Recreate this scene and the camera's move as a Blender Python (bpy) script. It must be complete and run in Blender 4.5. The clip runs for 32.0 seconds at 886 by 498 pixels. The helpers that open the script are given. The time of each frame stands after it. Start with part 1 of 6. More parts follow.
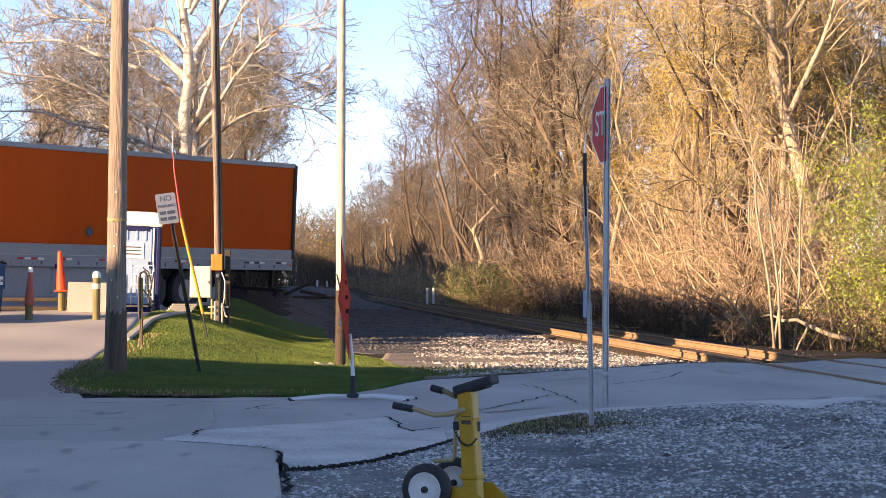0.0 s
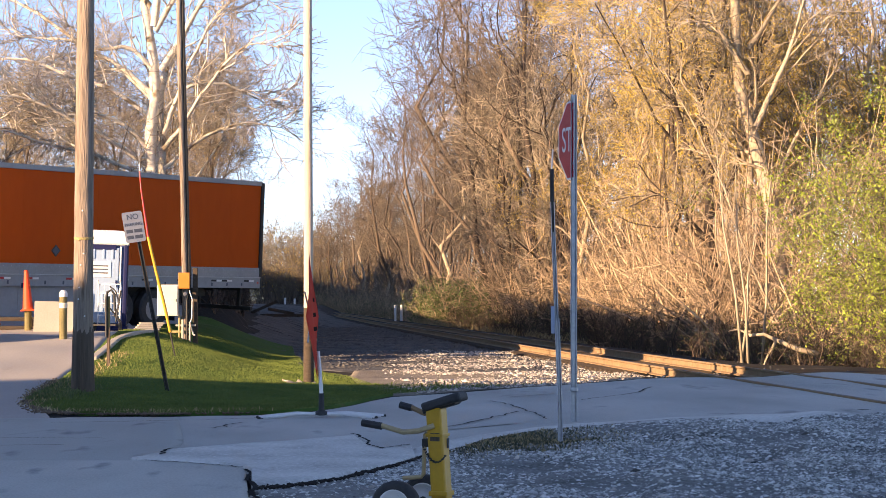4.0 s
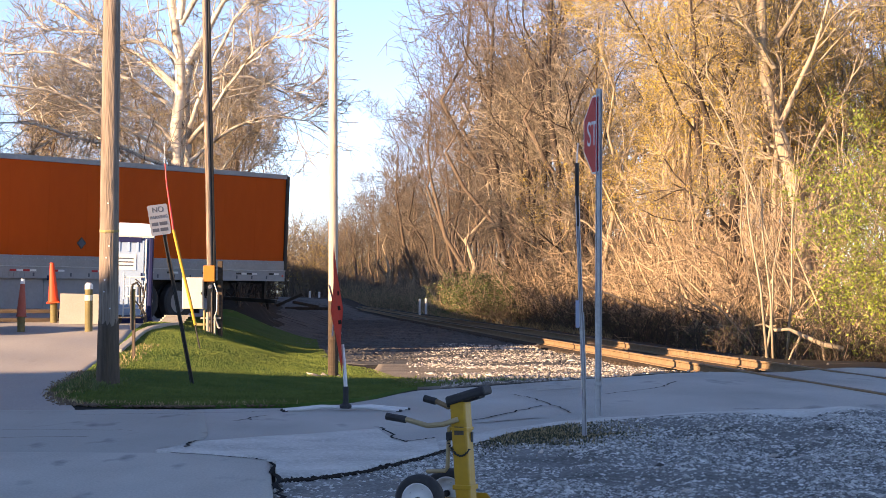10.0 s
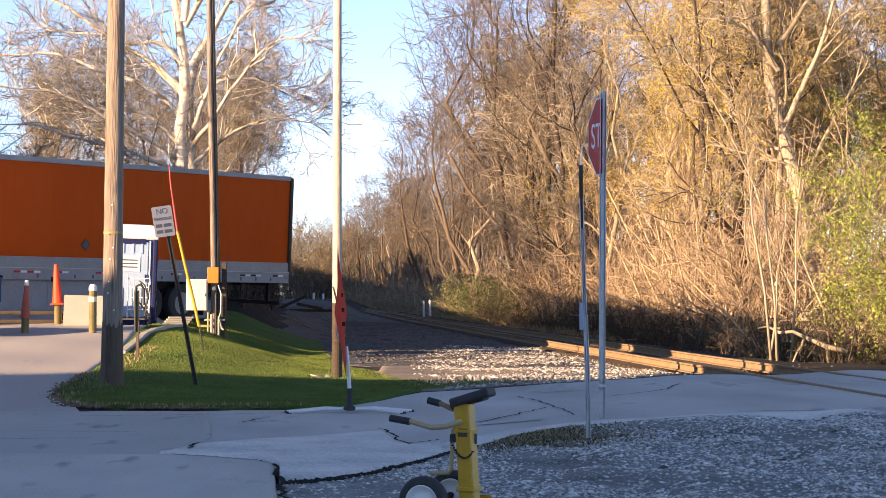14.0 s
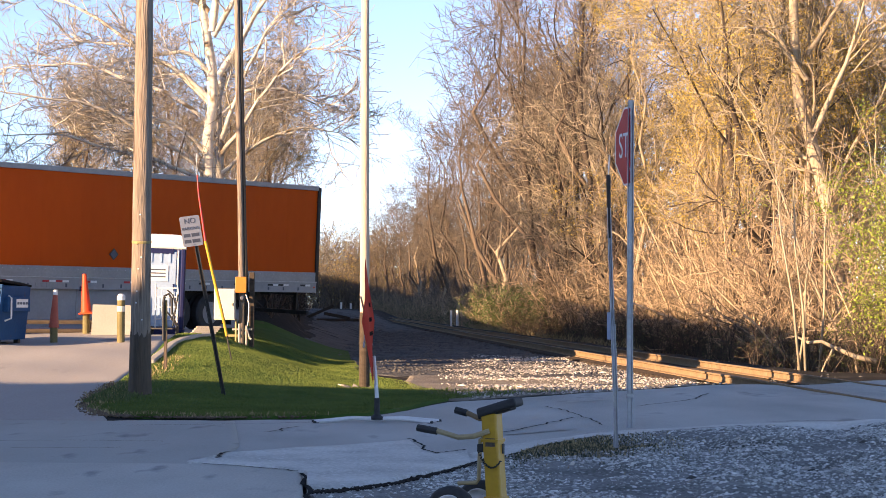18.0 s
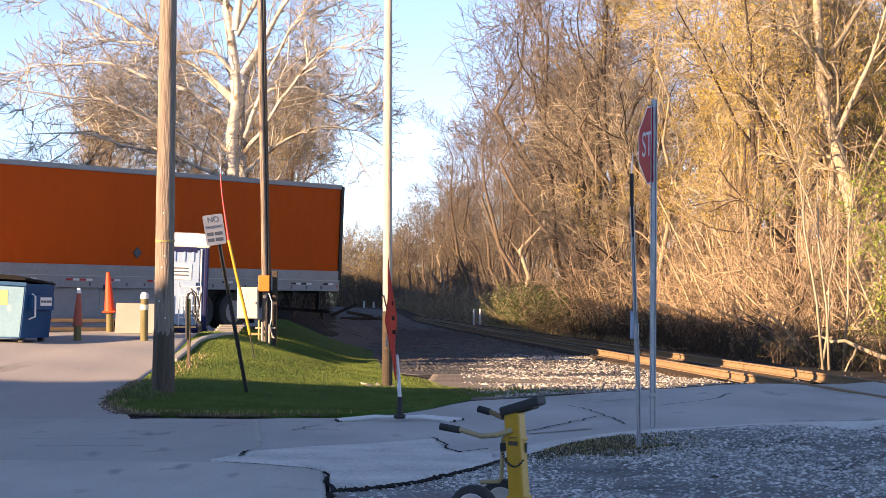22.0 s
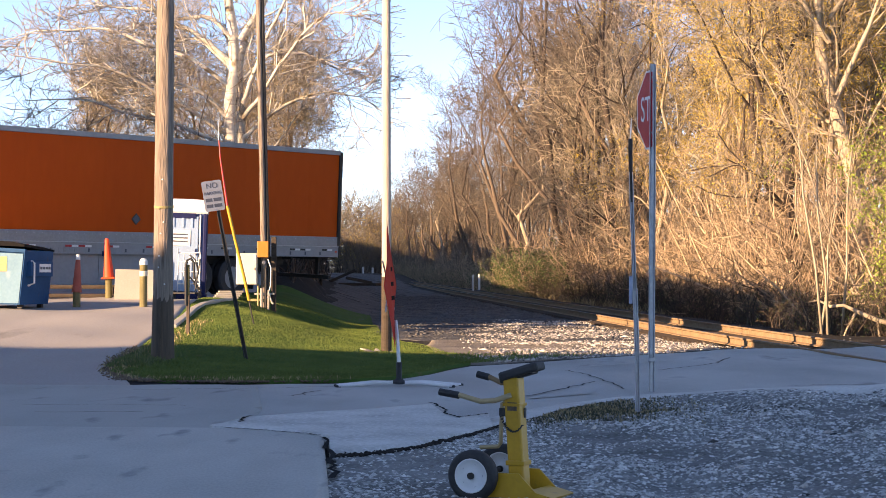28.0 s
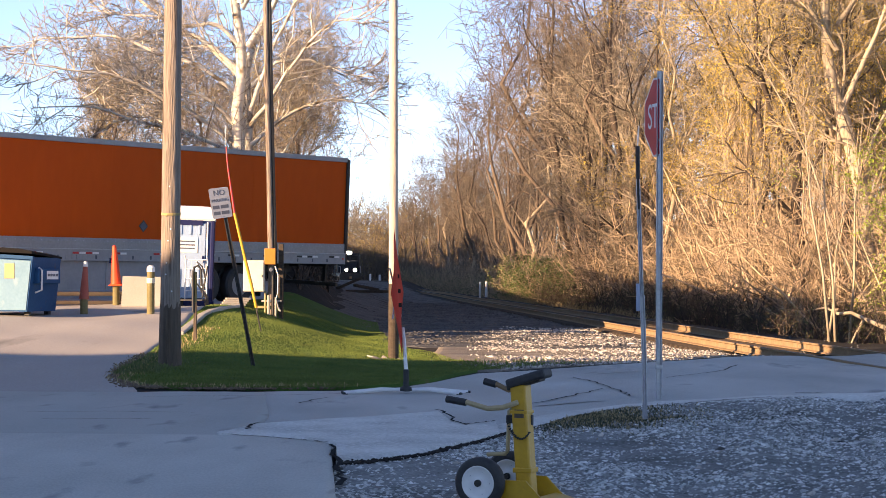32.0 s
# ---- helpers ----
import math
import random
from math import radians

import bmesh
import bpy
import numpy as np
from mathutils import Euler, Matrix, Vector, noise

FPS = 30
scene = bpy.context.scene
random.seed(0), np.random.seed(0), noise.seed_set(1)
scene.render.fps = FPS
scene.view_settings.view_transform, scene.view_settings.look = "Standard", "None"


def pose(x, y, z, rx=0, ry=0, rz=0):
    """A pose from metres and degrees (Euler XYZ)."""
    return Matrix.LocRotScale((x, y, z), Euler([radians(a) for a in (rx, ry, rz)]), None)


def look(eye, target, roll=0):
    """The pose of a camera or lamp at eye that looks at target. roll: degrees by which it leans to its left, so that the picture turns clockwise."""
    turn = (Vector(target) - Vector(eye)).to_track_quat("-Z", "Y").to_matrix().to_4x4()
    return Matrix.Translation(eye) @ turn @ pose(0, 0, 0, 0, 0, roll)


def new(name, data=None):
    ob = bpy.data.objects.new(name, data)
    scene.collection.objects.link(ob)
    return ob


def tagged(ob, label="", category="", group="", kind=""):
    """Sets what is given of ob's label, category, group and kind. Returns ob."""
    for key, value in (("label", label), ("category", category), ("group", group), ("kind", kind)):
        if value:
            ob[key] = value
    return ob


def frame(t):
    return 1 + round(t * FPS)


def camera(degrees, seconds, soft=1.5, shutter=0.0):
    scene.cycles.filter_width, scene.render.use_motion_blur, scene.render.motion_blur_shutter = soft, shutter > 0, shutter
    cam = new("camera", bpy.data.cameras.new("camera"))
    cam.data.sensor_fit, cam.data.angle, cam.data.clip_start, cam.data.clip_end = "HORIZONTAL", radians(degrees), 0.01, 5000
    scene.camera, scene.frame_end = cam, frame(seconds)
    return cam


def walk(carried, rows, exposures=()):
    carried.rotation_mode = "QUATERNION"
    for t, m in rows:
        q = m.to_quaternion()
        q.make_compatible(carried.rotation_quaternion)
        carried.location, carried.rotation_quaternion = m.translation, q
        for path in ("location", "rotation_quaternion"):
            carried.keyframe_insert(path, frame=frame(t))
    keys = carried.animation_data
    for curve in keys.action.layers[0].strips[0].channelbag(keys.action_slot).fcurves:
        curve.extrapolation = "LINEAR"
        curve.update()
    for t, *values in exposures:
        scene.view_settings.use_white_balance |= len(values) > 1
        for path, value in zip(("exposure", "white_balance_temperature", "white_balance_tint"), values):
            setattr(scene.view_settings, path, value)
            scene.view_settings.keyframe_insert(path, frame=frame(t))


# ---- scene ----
cam = camera(26.0, 32.0, soft=0.85)


def held(t, tilt, turn, lean):
    """One row of the hand-held camera at its fixed standing place."""
    return t, pose(0, 0, 1.4, tilt, 0, turn) @ pose(0, 0, 0, 0, 0, lean)


walk(cam, [
    held(0, 91.105, -1.409, 0.327), held(0.5, 91.211, -1.579, 0.263), held(1, 91.286, -1.747, 0.192),
    held(1.5, 91.345, -1.928, 0.076), held(2, 91.427, -2.087, -0.002), held(2.5, 91.501, -2.222, -0.121),
    held(3, 91.578, -2.328, -0.138), held(3.5, 91.621, -2.388, -0.080), held(5.5, 91.450, -2.200, 0.141),
    held(6, 91.404, -2.131, 0.116), held(6.5, 91.401, -2.079, 0.124), held(7, 91.423, -2.020, 0.164),
    held(7.5, 91.452, -1.938, 0.179), held(8, 91.471, -1.845, 0.195), held(8.5, 91.480, -1.766, 0.202),
    held(9, 91.476, -1.714, 0.182), held(9.5, 91.456, -1.663, 0.150), held(10, 91.418, -1.634, 0.155),
    held(10.5, 91.353, -1.582, 0.141), held(11, 91.276, -1.511, 0.161), held(11.5, 91.223, -1.460, 0.198),
    held(12, 91.218, -1.438, 0.216), held(12.5, 91.261, -1.445, 0.271), held(13, 91.324, -1.471, 0.258),
    held(13.5, 91.404, -1.510, 0.221), held(14, 91.476, -1.515, 0.222), held(14.5, 91.537, -1.489, 0.217),
    held(16.5, 91.629, -1.090, 0.345), held(17, 91.650, -0.966, 0.328), held(17.5, 91.697, -0.833, 0.278),
    held(18, 91.760, -0.695, 0.249), held(18.5, 91.840, -0.552, 0.217), held(19, 91.889, -0.429, 0.138),
    held(19.5, 91.919, -0.308, 0.068), held(20, 91.916, -0.229, 0.020), held(20.5, 91.894, -0.181, 0.057),
    held(21, 91.849, -0.141, 0.087), held(21.5, 91.793, -0.093, 0.204), held(22, 91.721, -0.012, 0.315),
    held(22.5, 91.642, 0.093, 0.419), held(23, 91.554, 0.156, 0.480), held(23.5, 91.425, 0.180, 0.479),
    held(24, 91.280, 0.130, 0.511), held(24.5, 91.159, 0.076, 0.481), held(25, 91.063, -0.000, 0.500),
    held(25.5, 91.002, -0.029, 0.452), held(27.5, 90.730, -0.033, 0.224), held(28, 90.693, -0.050, 0.184),
    held(28.5, 90.703, -0.074, 0.227), held(29, 90.742, -0.093, 0.255), held(29.5, 90.778, -0.099, 0.238),
    held(30, 90.812, -0.109, 0.280), held(30.5, 90.835, -0.109, 0.250), held(31, 90.859, -0.079, 0.233),
    held(31.5, 90.884, 0.007, 0.243), held(32, 90.905, 0.163, 0.207),
], exposures=[(0, 1.64, 7600, 20)])

# ---- world, sun, exposure ----
SUN_TURN, SUN_UP = 35.0, 14.0          # the sun's rays run towards +x and +y
world = bpy.data.worlds.new("world")
scene.world = world
world.use_nodes = True
wn = world.node_tree
sky = wn.nodes.new("ShaderNodeTexSky")
sky.sky_type, sky.sun_disc = "NISHITA", False
sky.sun_elevation, sky.sun_rotation = radians(SUN_UP + 4), radians(270 - SUN_TURN)
sky.altitude = 1500.0
sky.air_density, sky.dust_density, sky.ozone_density = 0.6, 0.0, 2.2
wn.links.new(sky.outputs[0], wn.nodes["Background"].inputs[0])
wn.nodes["Background"].inputs[1].default_value = 0.118
sun = new("sun", bpy.data.lights.new("sun", "SUN"))
sun.data.energy, sun.data.angle, sun.data.color = 5.0, radians(0.4), (1.0, 0.76, 0.5)
sun.matrix_world = look((0, 0, 0), (math.cos(radians(SUN_TURN)), math.sin(radians(SUN_TURN)), -math.tan(radians(SUN_UP))))

# ---- materials ----


def material(name, dark, light, rough=0.8, scale=6.0, fine=60.0, bump=0.3, metal=0.0, stretch=(1, 1, 1), spots=None, per=0.0, depth=0.01, sheen=0.5):
    """A procedural surface: two scales of noise between two colours, fine relief, stains of a third colour, a change from piece to piece."""
    m = bpy.data.materials.new(name)
    m.use_nodes = True
    n, l = m.node_tree.nodes, m.node_tree.links
    b = n["Principled BSDF"]
    co, mp = n.new("ShaderNodeTexCoord"), n.new("ShaderNodeMapping")
    mp.inputs["Scale"].default_value = stretch
    l.new(co.outputs["Object"], mp.inputs[0])
    big, small, ramp = n.new("ShaderNodeTexNoise"), n.new("ShaderNodeTexNoise"), n.new("ShaderNodeMix")
    for node, s in ((big, scale), (small, fine)):
        l.new(mp.outputs[0], node.inputs["Vector"])
        node.inputs["Scale"].default_value, node.inputs["Detail"].default_value = s, 5.0
    mix = n.new("ShaderNodeMath")
    mix.operation = "MULTIPLY_ADD"
    l.new(small.outputs["Fac"], mix.inputs[0])
    mix.inputs[1].default_value = 0.9
    off = n.new("ShaderNodeMath")
    off.operation = "MULTIPLY_ADD"
    l.new(big.outputs["Fac"], off.inputs[0])
    off.inputs[1].default_value, off.inputs[2].default_value = 1.1, -0.5
    l.new(off.outputs[0], mix.inputs[2])
    ramp.data_type, ramp.clamp_factor = "RGBA", True
    l.new(mix.outputs[0], ramp.inputs["Factor"])
    ramp.inputs["A"].default_value, ramp.inputs["B"].default_value = (*dark, 1), (*light, 1)
    colour = ramp.outputs["Result"]
    if spots:
        spot, cut, over = n.new("ShaderNodeTexNoise"), n.new("ShaderNodeMapRange"), n.new("ShaderNodeMix")
        l.new(mp.outputs[0], spot.inputs["Vector"])
        spot.inputs["Scale"].default_value, spot.inputs["Detail"].default_value = spots[1], 6.0
        cut.inputs["From Min"].default_value, cut.inputs["From Max"].default_value = spots[2], spots[2] + 0.12
        l.new(spot.outputs["Fac"], cut.inputs["Value"])
        over.data_type = "RGBA"
        l.new(cut.outputs["Result"], over.inputs["Factor"])
        l.new(colour, over.inputs["A"])
        over.inputs["B"].default_value = (*spots[0], 1)
        colour = over.outputs["Result"]
    if per:
        info, sub, hsv = n.new("ShaderNodeNewGeometry"), n.new("ShaderNodeMapRange"), n.new("ShaderNodeHueSaturation")
        sub.inputs["To Min"].default_value, sub.inputs["To Max"].default_value = 1 - per, 1 + per
        l.new(info.outputs["Random Per Island"], sub.inputs["Value"])
        l.new(sub.outputs["Result"], hsv.inputs["Value"])
        l.new(colour, hsv.inputs["Color"])
        colour = hsv.outputs["Color"]
    l.new(colour, b.inputs["Base Color"])
    b.inputs["Roughness"].default_value, b.inputs["Metallic"].default_value = rough, metal
    b.inputs["Specular IOR Level"].default_value = sheen
    if bump:
        bn = n.new("ShaderNodeBump")
        bn.inputs["Strength"].default_value, bn.inputs["Distance"].default_value = bump, depth
        l.new(mix.outputs[0], bn.inputs["Height"])
        l.new(bn.outputs["Normal"], b.inputs["Normal"])
    return m


def glowing(name, colour, strength):
    m = bpy.data.materials.new(name)
    m.use_nodes = True
    b = m.node_tree.nodes["Principled BSDF"]
    b.inputs["Base Color"].default_value = (*colour, 1)
    b.inputs["Emission Color"].default_value, b.inputs["Emission Strength"].default_value = (*colour, 1), strength
    return m


M_EARTH = material("earth", (0.015, 0.013, 0.012), (0.05, 0.045, 0.04), 0.95, 0.5, 9.0, 0.6, spots=((0.13, 0.11, 0.09), 1.3, 0.62), depth=0.03, sheen=0.08)
M_CINDER = material("cinder", (0.034, 0.033, 0.033), (0.16, 0.157, 0.153), 0.95, 1.5, 14.0, 0.8, depth=0.04, spots=((0.17, 0.145, 0.115), 1.1, 0.6), sheen=0.08)
M_ROAD = material("road_asphalt", (0.244, 0.24, 0.221), (0.612, 0.6, 0.552), 0.85, 0.45, 60.0, 0.35, spots=((0.16, 0.158, 0.156), 0.9, 0.63), stretch=(1.5, 0.5, 1), sheen=0.2)
M_PATCH = material("old_asphalt", (0.3, 0.295, 0.271), (0.756, 0.743, 0.68), 0.9, 1.5, 28.0, 0.9, spots=((0.66, 0.65, 0.63), 26.0, 0.56), sheen=0.2)
M_LOT = material("lot_asphalt", (0.27, 0.25, 0.235), (0.42, 0.39, 0.36), 0.9, 0.35, 30.0, 0.3, spots=((0.15, 0.145, 0.14), 0.5, 0.62), stretch=(1.4, 0.4, 1), sheen=0.2)
M_SLAB = material("slab_concrete", (0.333, 0.325, 0.292), (0.556, 0.544, 0.491), 0.85, 0.9, 35.0, 0.25, spots=((0.24, 0.235, 0.23), 1.6, 0.6), stretch=(1.6, 0.5, 1), sheen=0.2)
M_CONC = material("old_concrete", (0.3, 0.294, 0.268), (0.466, 0.457, 0.415), 0.88, 0.5, 50.0, 0.25, spots=((0.2, 0.198, 0.195), 1.4, 0.62), stretch=(1.5, 0.5, 1), sheen=0.2)
M_CRACK = material("tar_and_gap_shadow", (0.02, 0.02, 0.02), (0.05, 0.05, 0.05), 0.95, sheen=0.0)
M_STONE = material("gravel_stone", (0.17, 0.171, 0.162), (0.68, 0.678, 0.64), 0.9, 8.0, 60.0, 0.3, per=0.65, sheen=0.2)
# dark tone and spots carry the shadow between stones and in hollows
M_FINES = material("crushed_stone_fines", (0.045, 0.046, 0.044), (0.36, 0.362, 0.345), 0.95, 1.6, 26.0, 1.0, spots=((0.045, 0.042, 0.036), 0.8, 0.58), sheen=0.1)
M_PALE_STONE = material("pale_stone", (0.14, 0.126, 0.108), (0.56, 0.505, 0.44), 0.9, 8.0, 60.0, 0.3, per=0.8)
M_TURF = material("turf", (0.03, 0.065, 0.012), (0.075, 0.14, 0.026), 0.95, 1.2, 25.0, 0.8, spots=((0.13, 0.11, 0.05), 1.8, 0.62), depth=0.03, sheen=0.15)
M_GRASS = material("grass_blade", (0.055, 0.09, 0.018), (0.165, 0.205, 0.052), 0.7, 1.0, 8.0, 0.0, per=0.2, sheen=0.15)
M_STRAW = material("dead_grass", (0.2, 0.15, 0.07), (0.42, 0.33, 0.18), 0.85, 1.0, 8.0, 0.0, per=0.4)
M_POLE = material("weathered_pole", (0.09, 0.07, 0.056), (0.4, 0.315, 0.25), 0.85, 2.0, 9.0, 0.9, stretch=(6, 6, 0.45), spots=((0.08, 0.055, 0.04), 2.2, 0.57), depth=0.03)
M_POLE_DARK = material("dark_pole", (0.035, 0.025, 0.019), (0.14, 0.1, 0.07), 0.85, 2.0, 14.0, 0.6, stretch=(6, 6, 0.35), depth=0.02)
M_POLE_PALE = material("bleached_pole", (0.36, 0.29, 0.22), (0.62, 0.52, 0.42), 0.85, 2.0, 14.0, 0.5, stretch=(6, 6, 0.35), depth=0.02)
M_TIMBER = material("old_timber", (0.03, 0.023, 0.018), (0.11, 0.085, 0.065), 0.9, 3.0, 20.0, 0.6, stretch=(1, 6, 6), sheen=0.1)
M_SYCAMORE = material("sycamore_bark", (0.42, 0.37, 0.3), (0.72, 0.66, 0.56), 0.8, 1.2, 10.0, 0.4, spots=((0.22, 0.16, 0.1), 1.6, 0.56), per=0.15)
M_PALE_BARK = material("pale_bark", (0.2, 0.15, 0.1), (0.48, 0.4, 0.29), 0.9, 2.0, 12.0, 0.6, stretch=(3, 3, 0.6), per=0.2)
M_BARK = material("brown_bark", (0.055, 0.04, 0.029), (0.19, 0.135, 0.095), 0.9, 2.0, 12.0, 0.6, stretch=(3, 3, 0.6), per=0.25)
M_DARK_BARK = material("dark_bark", (0.022, 0.016, 0.012), (0.085, 0.06, 0.044), 0.9, 2.0, 12.0, 0.6, stretch=(3, 3, 0.6), per=0.25)
M_TWIG = material("bare_twig", (0.1, 0.084, 0.062), (0.44, 0.363, 0.262), 0.85, 1.0, 8.0, 0.0, per=0.6)
# dark copy of the twig colour, standing in for shade
M_SHADE_TWIG = material("shaded_twig", (0.03, 0.022, 0.018), (0.1, 0.07, 0.05), 0.9, 1.0, 8.0, 0.0, per=0.6)
M_BROWN_TWIG = material("brown_twig", (0.055, 0.045, 0.036), (0.21, 0.168, 0.128), 0.9, 1.0, 8.0, 0.0, per=0.6)
M_BRUSH = material("dry_brush", (0.14, 0.098, 0.062), (0.5, 0.37, 0.245), 0.85, 1.0, 8.0, 0.0, per=0.7)
M_SYC_TWIG = material("sycamore_twig", (0.16, 0.14, 0.12), (0.4, 0.36, 0.31), 0.85, 1.0, 8.0, 0.0, per=0.3)
M_BUD = material("yellow_buds", (0.34, 0.24, 0.035), (0.62, 0.45, 0.08), 0.7, 1.0, 8.0, 0.0, per=0.4)
M_LEAF = material("spring_leaf", (0.1, 0.15, 0.012), (0.27, 0.32, 0.035), 0.6, 1.0, 8.0, 0.0, per=0.4)
M_SHRUB = material("shrub_leaf", (0.045, 0.075, 0.015), (0.13, 0.16, 0.04), 0.6, 1.0, 8.0, 0.0, per=0.4)
M_WEED = material("olive_weed", (0.026, 0.029, 0.012), (0.075, 0.074, 0.033), 0.8, 1.0, 8.0, 0.0, per=0.5)
M_BEDDING = material("tan_stone_dust", (0.1, 0.085, 0.068), (0.34, 0.295, 0.24), 0.95, 1.1, 24.0, 0.8, spots=((0.09, 0.078, 0.064), 0.9, 0.58), depth=0.03, sheen=0.1)
M_WORN = material("worn_tan_paint", (0.3, 0.22, 0.11), (0.46, 0.36, 0.2), 0.6, 4.0, 30.0, 0.15, spots=((0.2, 0.12, 0.06), 9.0, 0.6))
M_LITTER = material("leaf_litter", (0.07, 0.045, 0.03), (0.22, 0.15, 0.1), 0.95, 0.8, 14.0, 0.7, depth=0.03)
M_RUST = material("rusty_rail", (0.17, 0.112, 0.064), (0.33, 0.228, 0.135), 0.8, 5.0, 40.0, 0.3, metal=0.0, sheen=0.1)
M_RAILHEAD = material("polished_railhead", (0.09, 0.072, 0.06), (0.17, 0.14, 0.12), 0.6, 3.0, 40.0, 0.1, metal=0.4, stretch=(8, 0.2, 1))
M_ORANGE = material("orange_trailer_side", (0.5, 0.06, 0.001), (0.6, 0.08, 0.002), 0.5, 0.8, 4.0, 0.02, spots=((0.44, 0.052, 0.002), 0.8, 0.66), stretch=(1, 1, 0.4), sheen=0.12)
M_TRIM = material("grey_aluminium", (0.2, 0.205, 0.215), (0.33, 0.335, 0.345), 0.5, 1.5, 18.0, 0.1, metal=0.3, spots=((0.2, 0.19, 0.18), 2.0, 0.64))
M_SKIRT = material("pale_grey_panel", (0.22, 0.225, 0.235), (0.32, 0.325, 0.335), 0.55, 1.0, 10.0, 0.05, spots=((0.3, 0.29, 0.28), 1.4, 0.66))
M_STEEL = material("galvanised_steel", (0.28, 0.29, 0.3), (0.48, 0.5, 0.52), 0.45, 4.0, 30.0, 0.15, metal=0.6)
M_BLACK = material("black_rubber", (0.012, 0.012, 0.013), (0.04, 0.04, 0.042), 0.7, 6.0, 40.0, 0.3)
M_FRAME = material("black_steel", (0.012, 0.012, 0.012), (0.05, 0.045, 0.04), 0.6, 4.0, 30.0, 0.2, metal=0.3)
M_RED = material("red_sign_face", (0.42, 0.012, 0.016), (0.55, 0.022, 0.028), 0.4, 3.0, 30.0, 0.03)
M_WHITE = material("white_paint", (0.6, 0.6, 0.59), (0.74, 0.74, 0.73), 0.5, 4.0, 30.0, 0.05)
M_CREAM = material("cream_enamel", (0.58, 0.52, 0.4), (0.72, 0.66, 0.52), 0.5, 4.0, 30.0, 0.05, spots=((0.4, 0.3, 0.2), 6.0, 0.68))
M_YELLOW = material("yellow_paint", (0.42, 0.22, 0.01), (0.58, 0.32, 0.016), 0.45, 3.0, 30.0, 0.15, spots=((0.2, 0.1, 0.03), 7.0, 0.68))
M_YELLOW_OLD = material("faded_yellow_paint", (0.25, 0.2, 0.075), (0.37, 0.3, 0.13), 0.6, 4.0, 30.0, 0.2, spots=((0.25, 0.2, 0.13), 8.0, 0.62))
M_AMBER = material("amber_box", (0.42, 0.15, 0.016), (0.52, 0.2, 0.026), 0.5, 3.0, 20.0, 0.05)
M_FABRIC = material("red_orange_fabric", (0.6, 0.035, 0.016), (0.75, 0.07, 0.03), 0.75, 3.0, 60.0, 0.25)
M_CONE = material("bright_orange_cone", (0.68, 0.05, 0.01), (0.78, 0.075, 0.014), 0.5, 4.0, 30.0, 0.05)
M_CONE_OLD = material("faded_red_cone", (0.28, 0.055, 0.033), (0.4, 0.095, 0.06), 0.7, 4.0, 30.0, 0.08)
M_DUMP = material("blue_dumpster_paint", (0.004, 0.042, 0.12), (0.012, 0.075, 0.18), 0.6, 2.0, 20.0, 0.1, spots=((0.05, 0.06, 0.08), 4.0, 0.68), sheen=0.15)
M_BLUE = material("blue_plastic", (0.02, 0.04, 0.14), (0.035, 0.06, 0.19), 0.45, 2.0, 20.0, 0.05)
M_PALE_BLUE = material("pale_blue_plastic", (0.24, 0.3, 0.42), (0.32, 0.38, 0.5), 0.45, 2.0, 20.0, 0.05)
M_TOILET = material("pale_blue_door", (0.26, 0.36, 0.5), (0.34, 0.45, 0.6), 0.5, 2.0, 20.0, 0.05, sheen=0.25)
M_LID = material("black_plastic_lid", (0.004, 0.004, 0.005), (0.014, 0.013, 0.013), 0.75, 3.0, 30.0, 0.2, sheen=0.08)
M_OLIVE = material("grimy_yellow_paint", (0.1, 0.085, 0.03), (0.2, 0.16, 0.06), 0.7, 4.0, 30.0, 0.2, spots=((0.28, 0.25, 0.15), 8.0, 0.62))
M_SKY = material("light_blue_paint", (0.1, 0.2, 0.28), (0.16, 0.28, 0.37), 0.6, 2.0, 20.0, 0.1, spots=((0.22, 0.32, 0.38), 3.0, 0.6), sheen=0.2)
M_NAVY = material("navy_plastic", (0.012, 0.015, 0.06), (0.022, 0.027, 0.09), 0.55, 2.0, 20.0, 0.05, sheen=0.15)
M_TAN = material("tan_concrete", (0.33, 0.3, 0.25), (0.45, 0.41, 0.35), 0.85, 2.0, 30.0, 0.2)
M_WALL = material("caster_wall", (0.3, 0.28, 0.26), (0.42, 0.4, 0.37), 0.85, 1.0, 10.0, 0.2)
M_PLATE = material("dull_white_plate", (0.25, 0.26, 0.29), (0.34, 0.35, 0.38), 0.55, 4.0, 30.0, 0.05)
M_GREY = material("grey_lettering", (0.05, 0.06, 0.08), (0.09, 0.1, 0.13), 0.6)
M_DARK_MARK = material("dark_lettering", (0.006, 0.004, 0.004), (0.02, 0.012, 0.012), 0.9, sheen=0.05)
M_LOCO = material("locomotive_blue_black", (0.008, 0.009, 0.012), (0.02, 0.02, 0.024), 0.7, 1.0, 8.0, 0.05)
M_LAMP = glowing("lit_headlamp", (1.0, 0.95, 0.82), 60.0)
M_GLASS = material("dark_glass", (0.01, 0.012, 0.014), (0.02, 0.022, 0.025), 0.08, 2.0, 20.0, 0.0)

# ---- mesh helpers ----


def part(name, bm, mat, parent=None, label="", smooth=False):
    """Links a bmesh as one mesh object, under a thing or a part where one is given."""
    me = bpy.data.meshes.new(name)
    bm.to_mesh(me)
    bm.free()
    me.materials.append(mat)
    if smooth:
        for p in me.polygons:
            p.use_smooth = True
    ob = new(name, me)
    ob.parent = parent
    return tagged(ob, label)


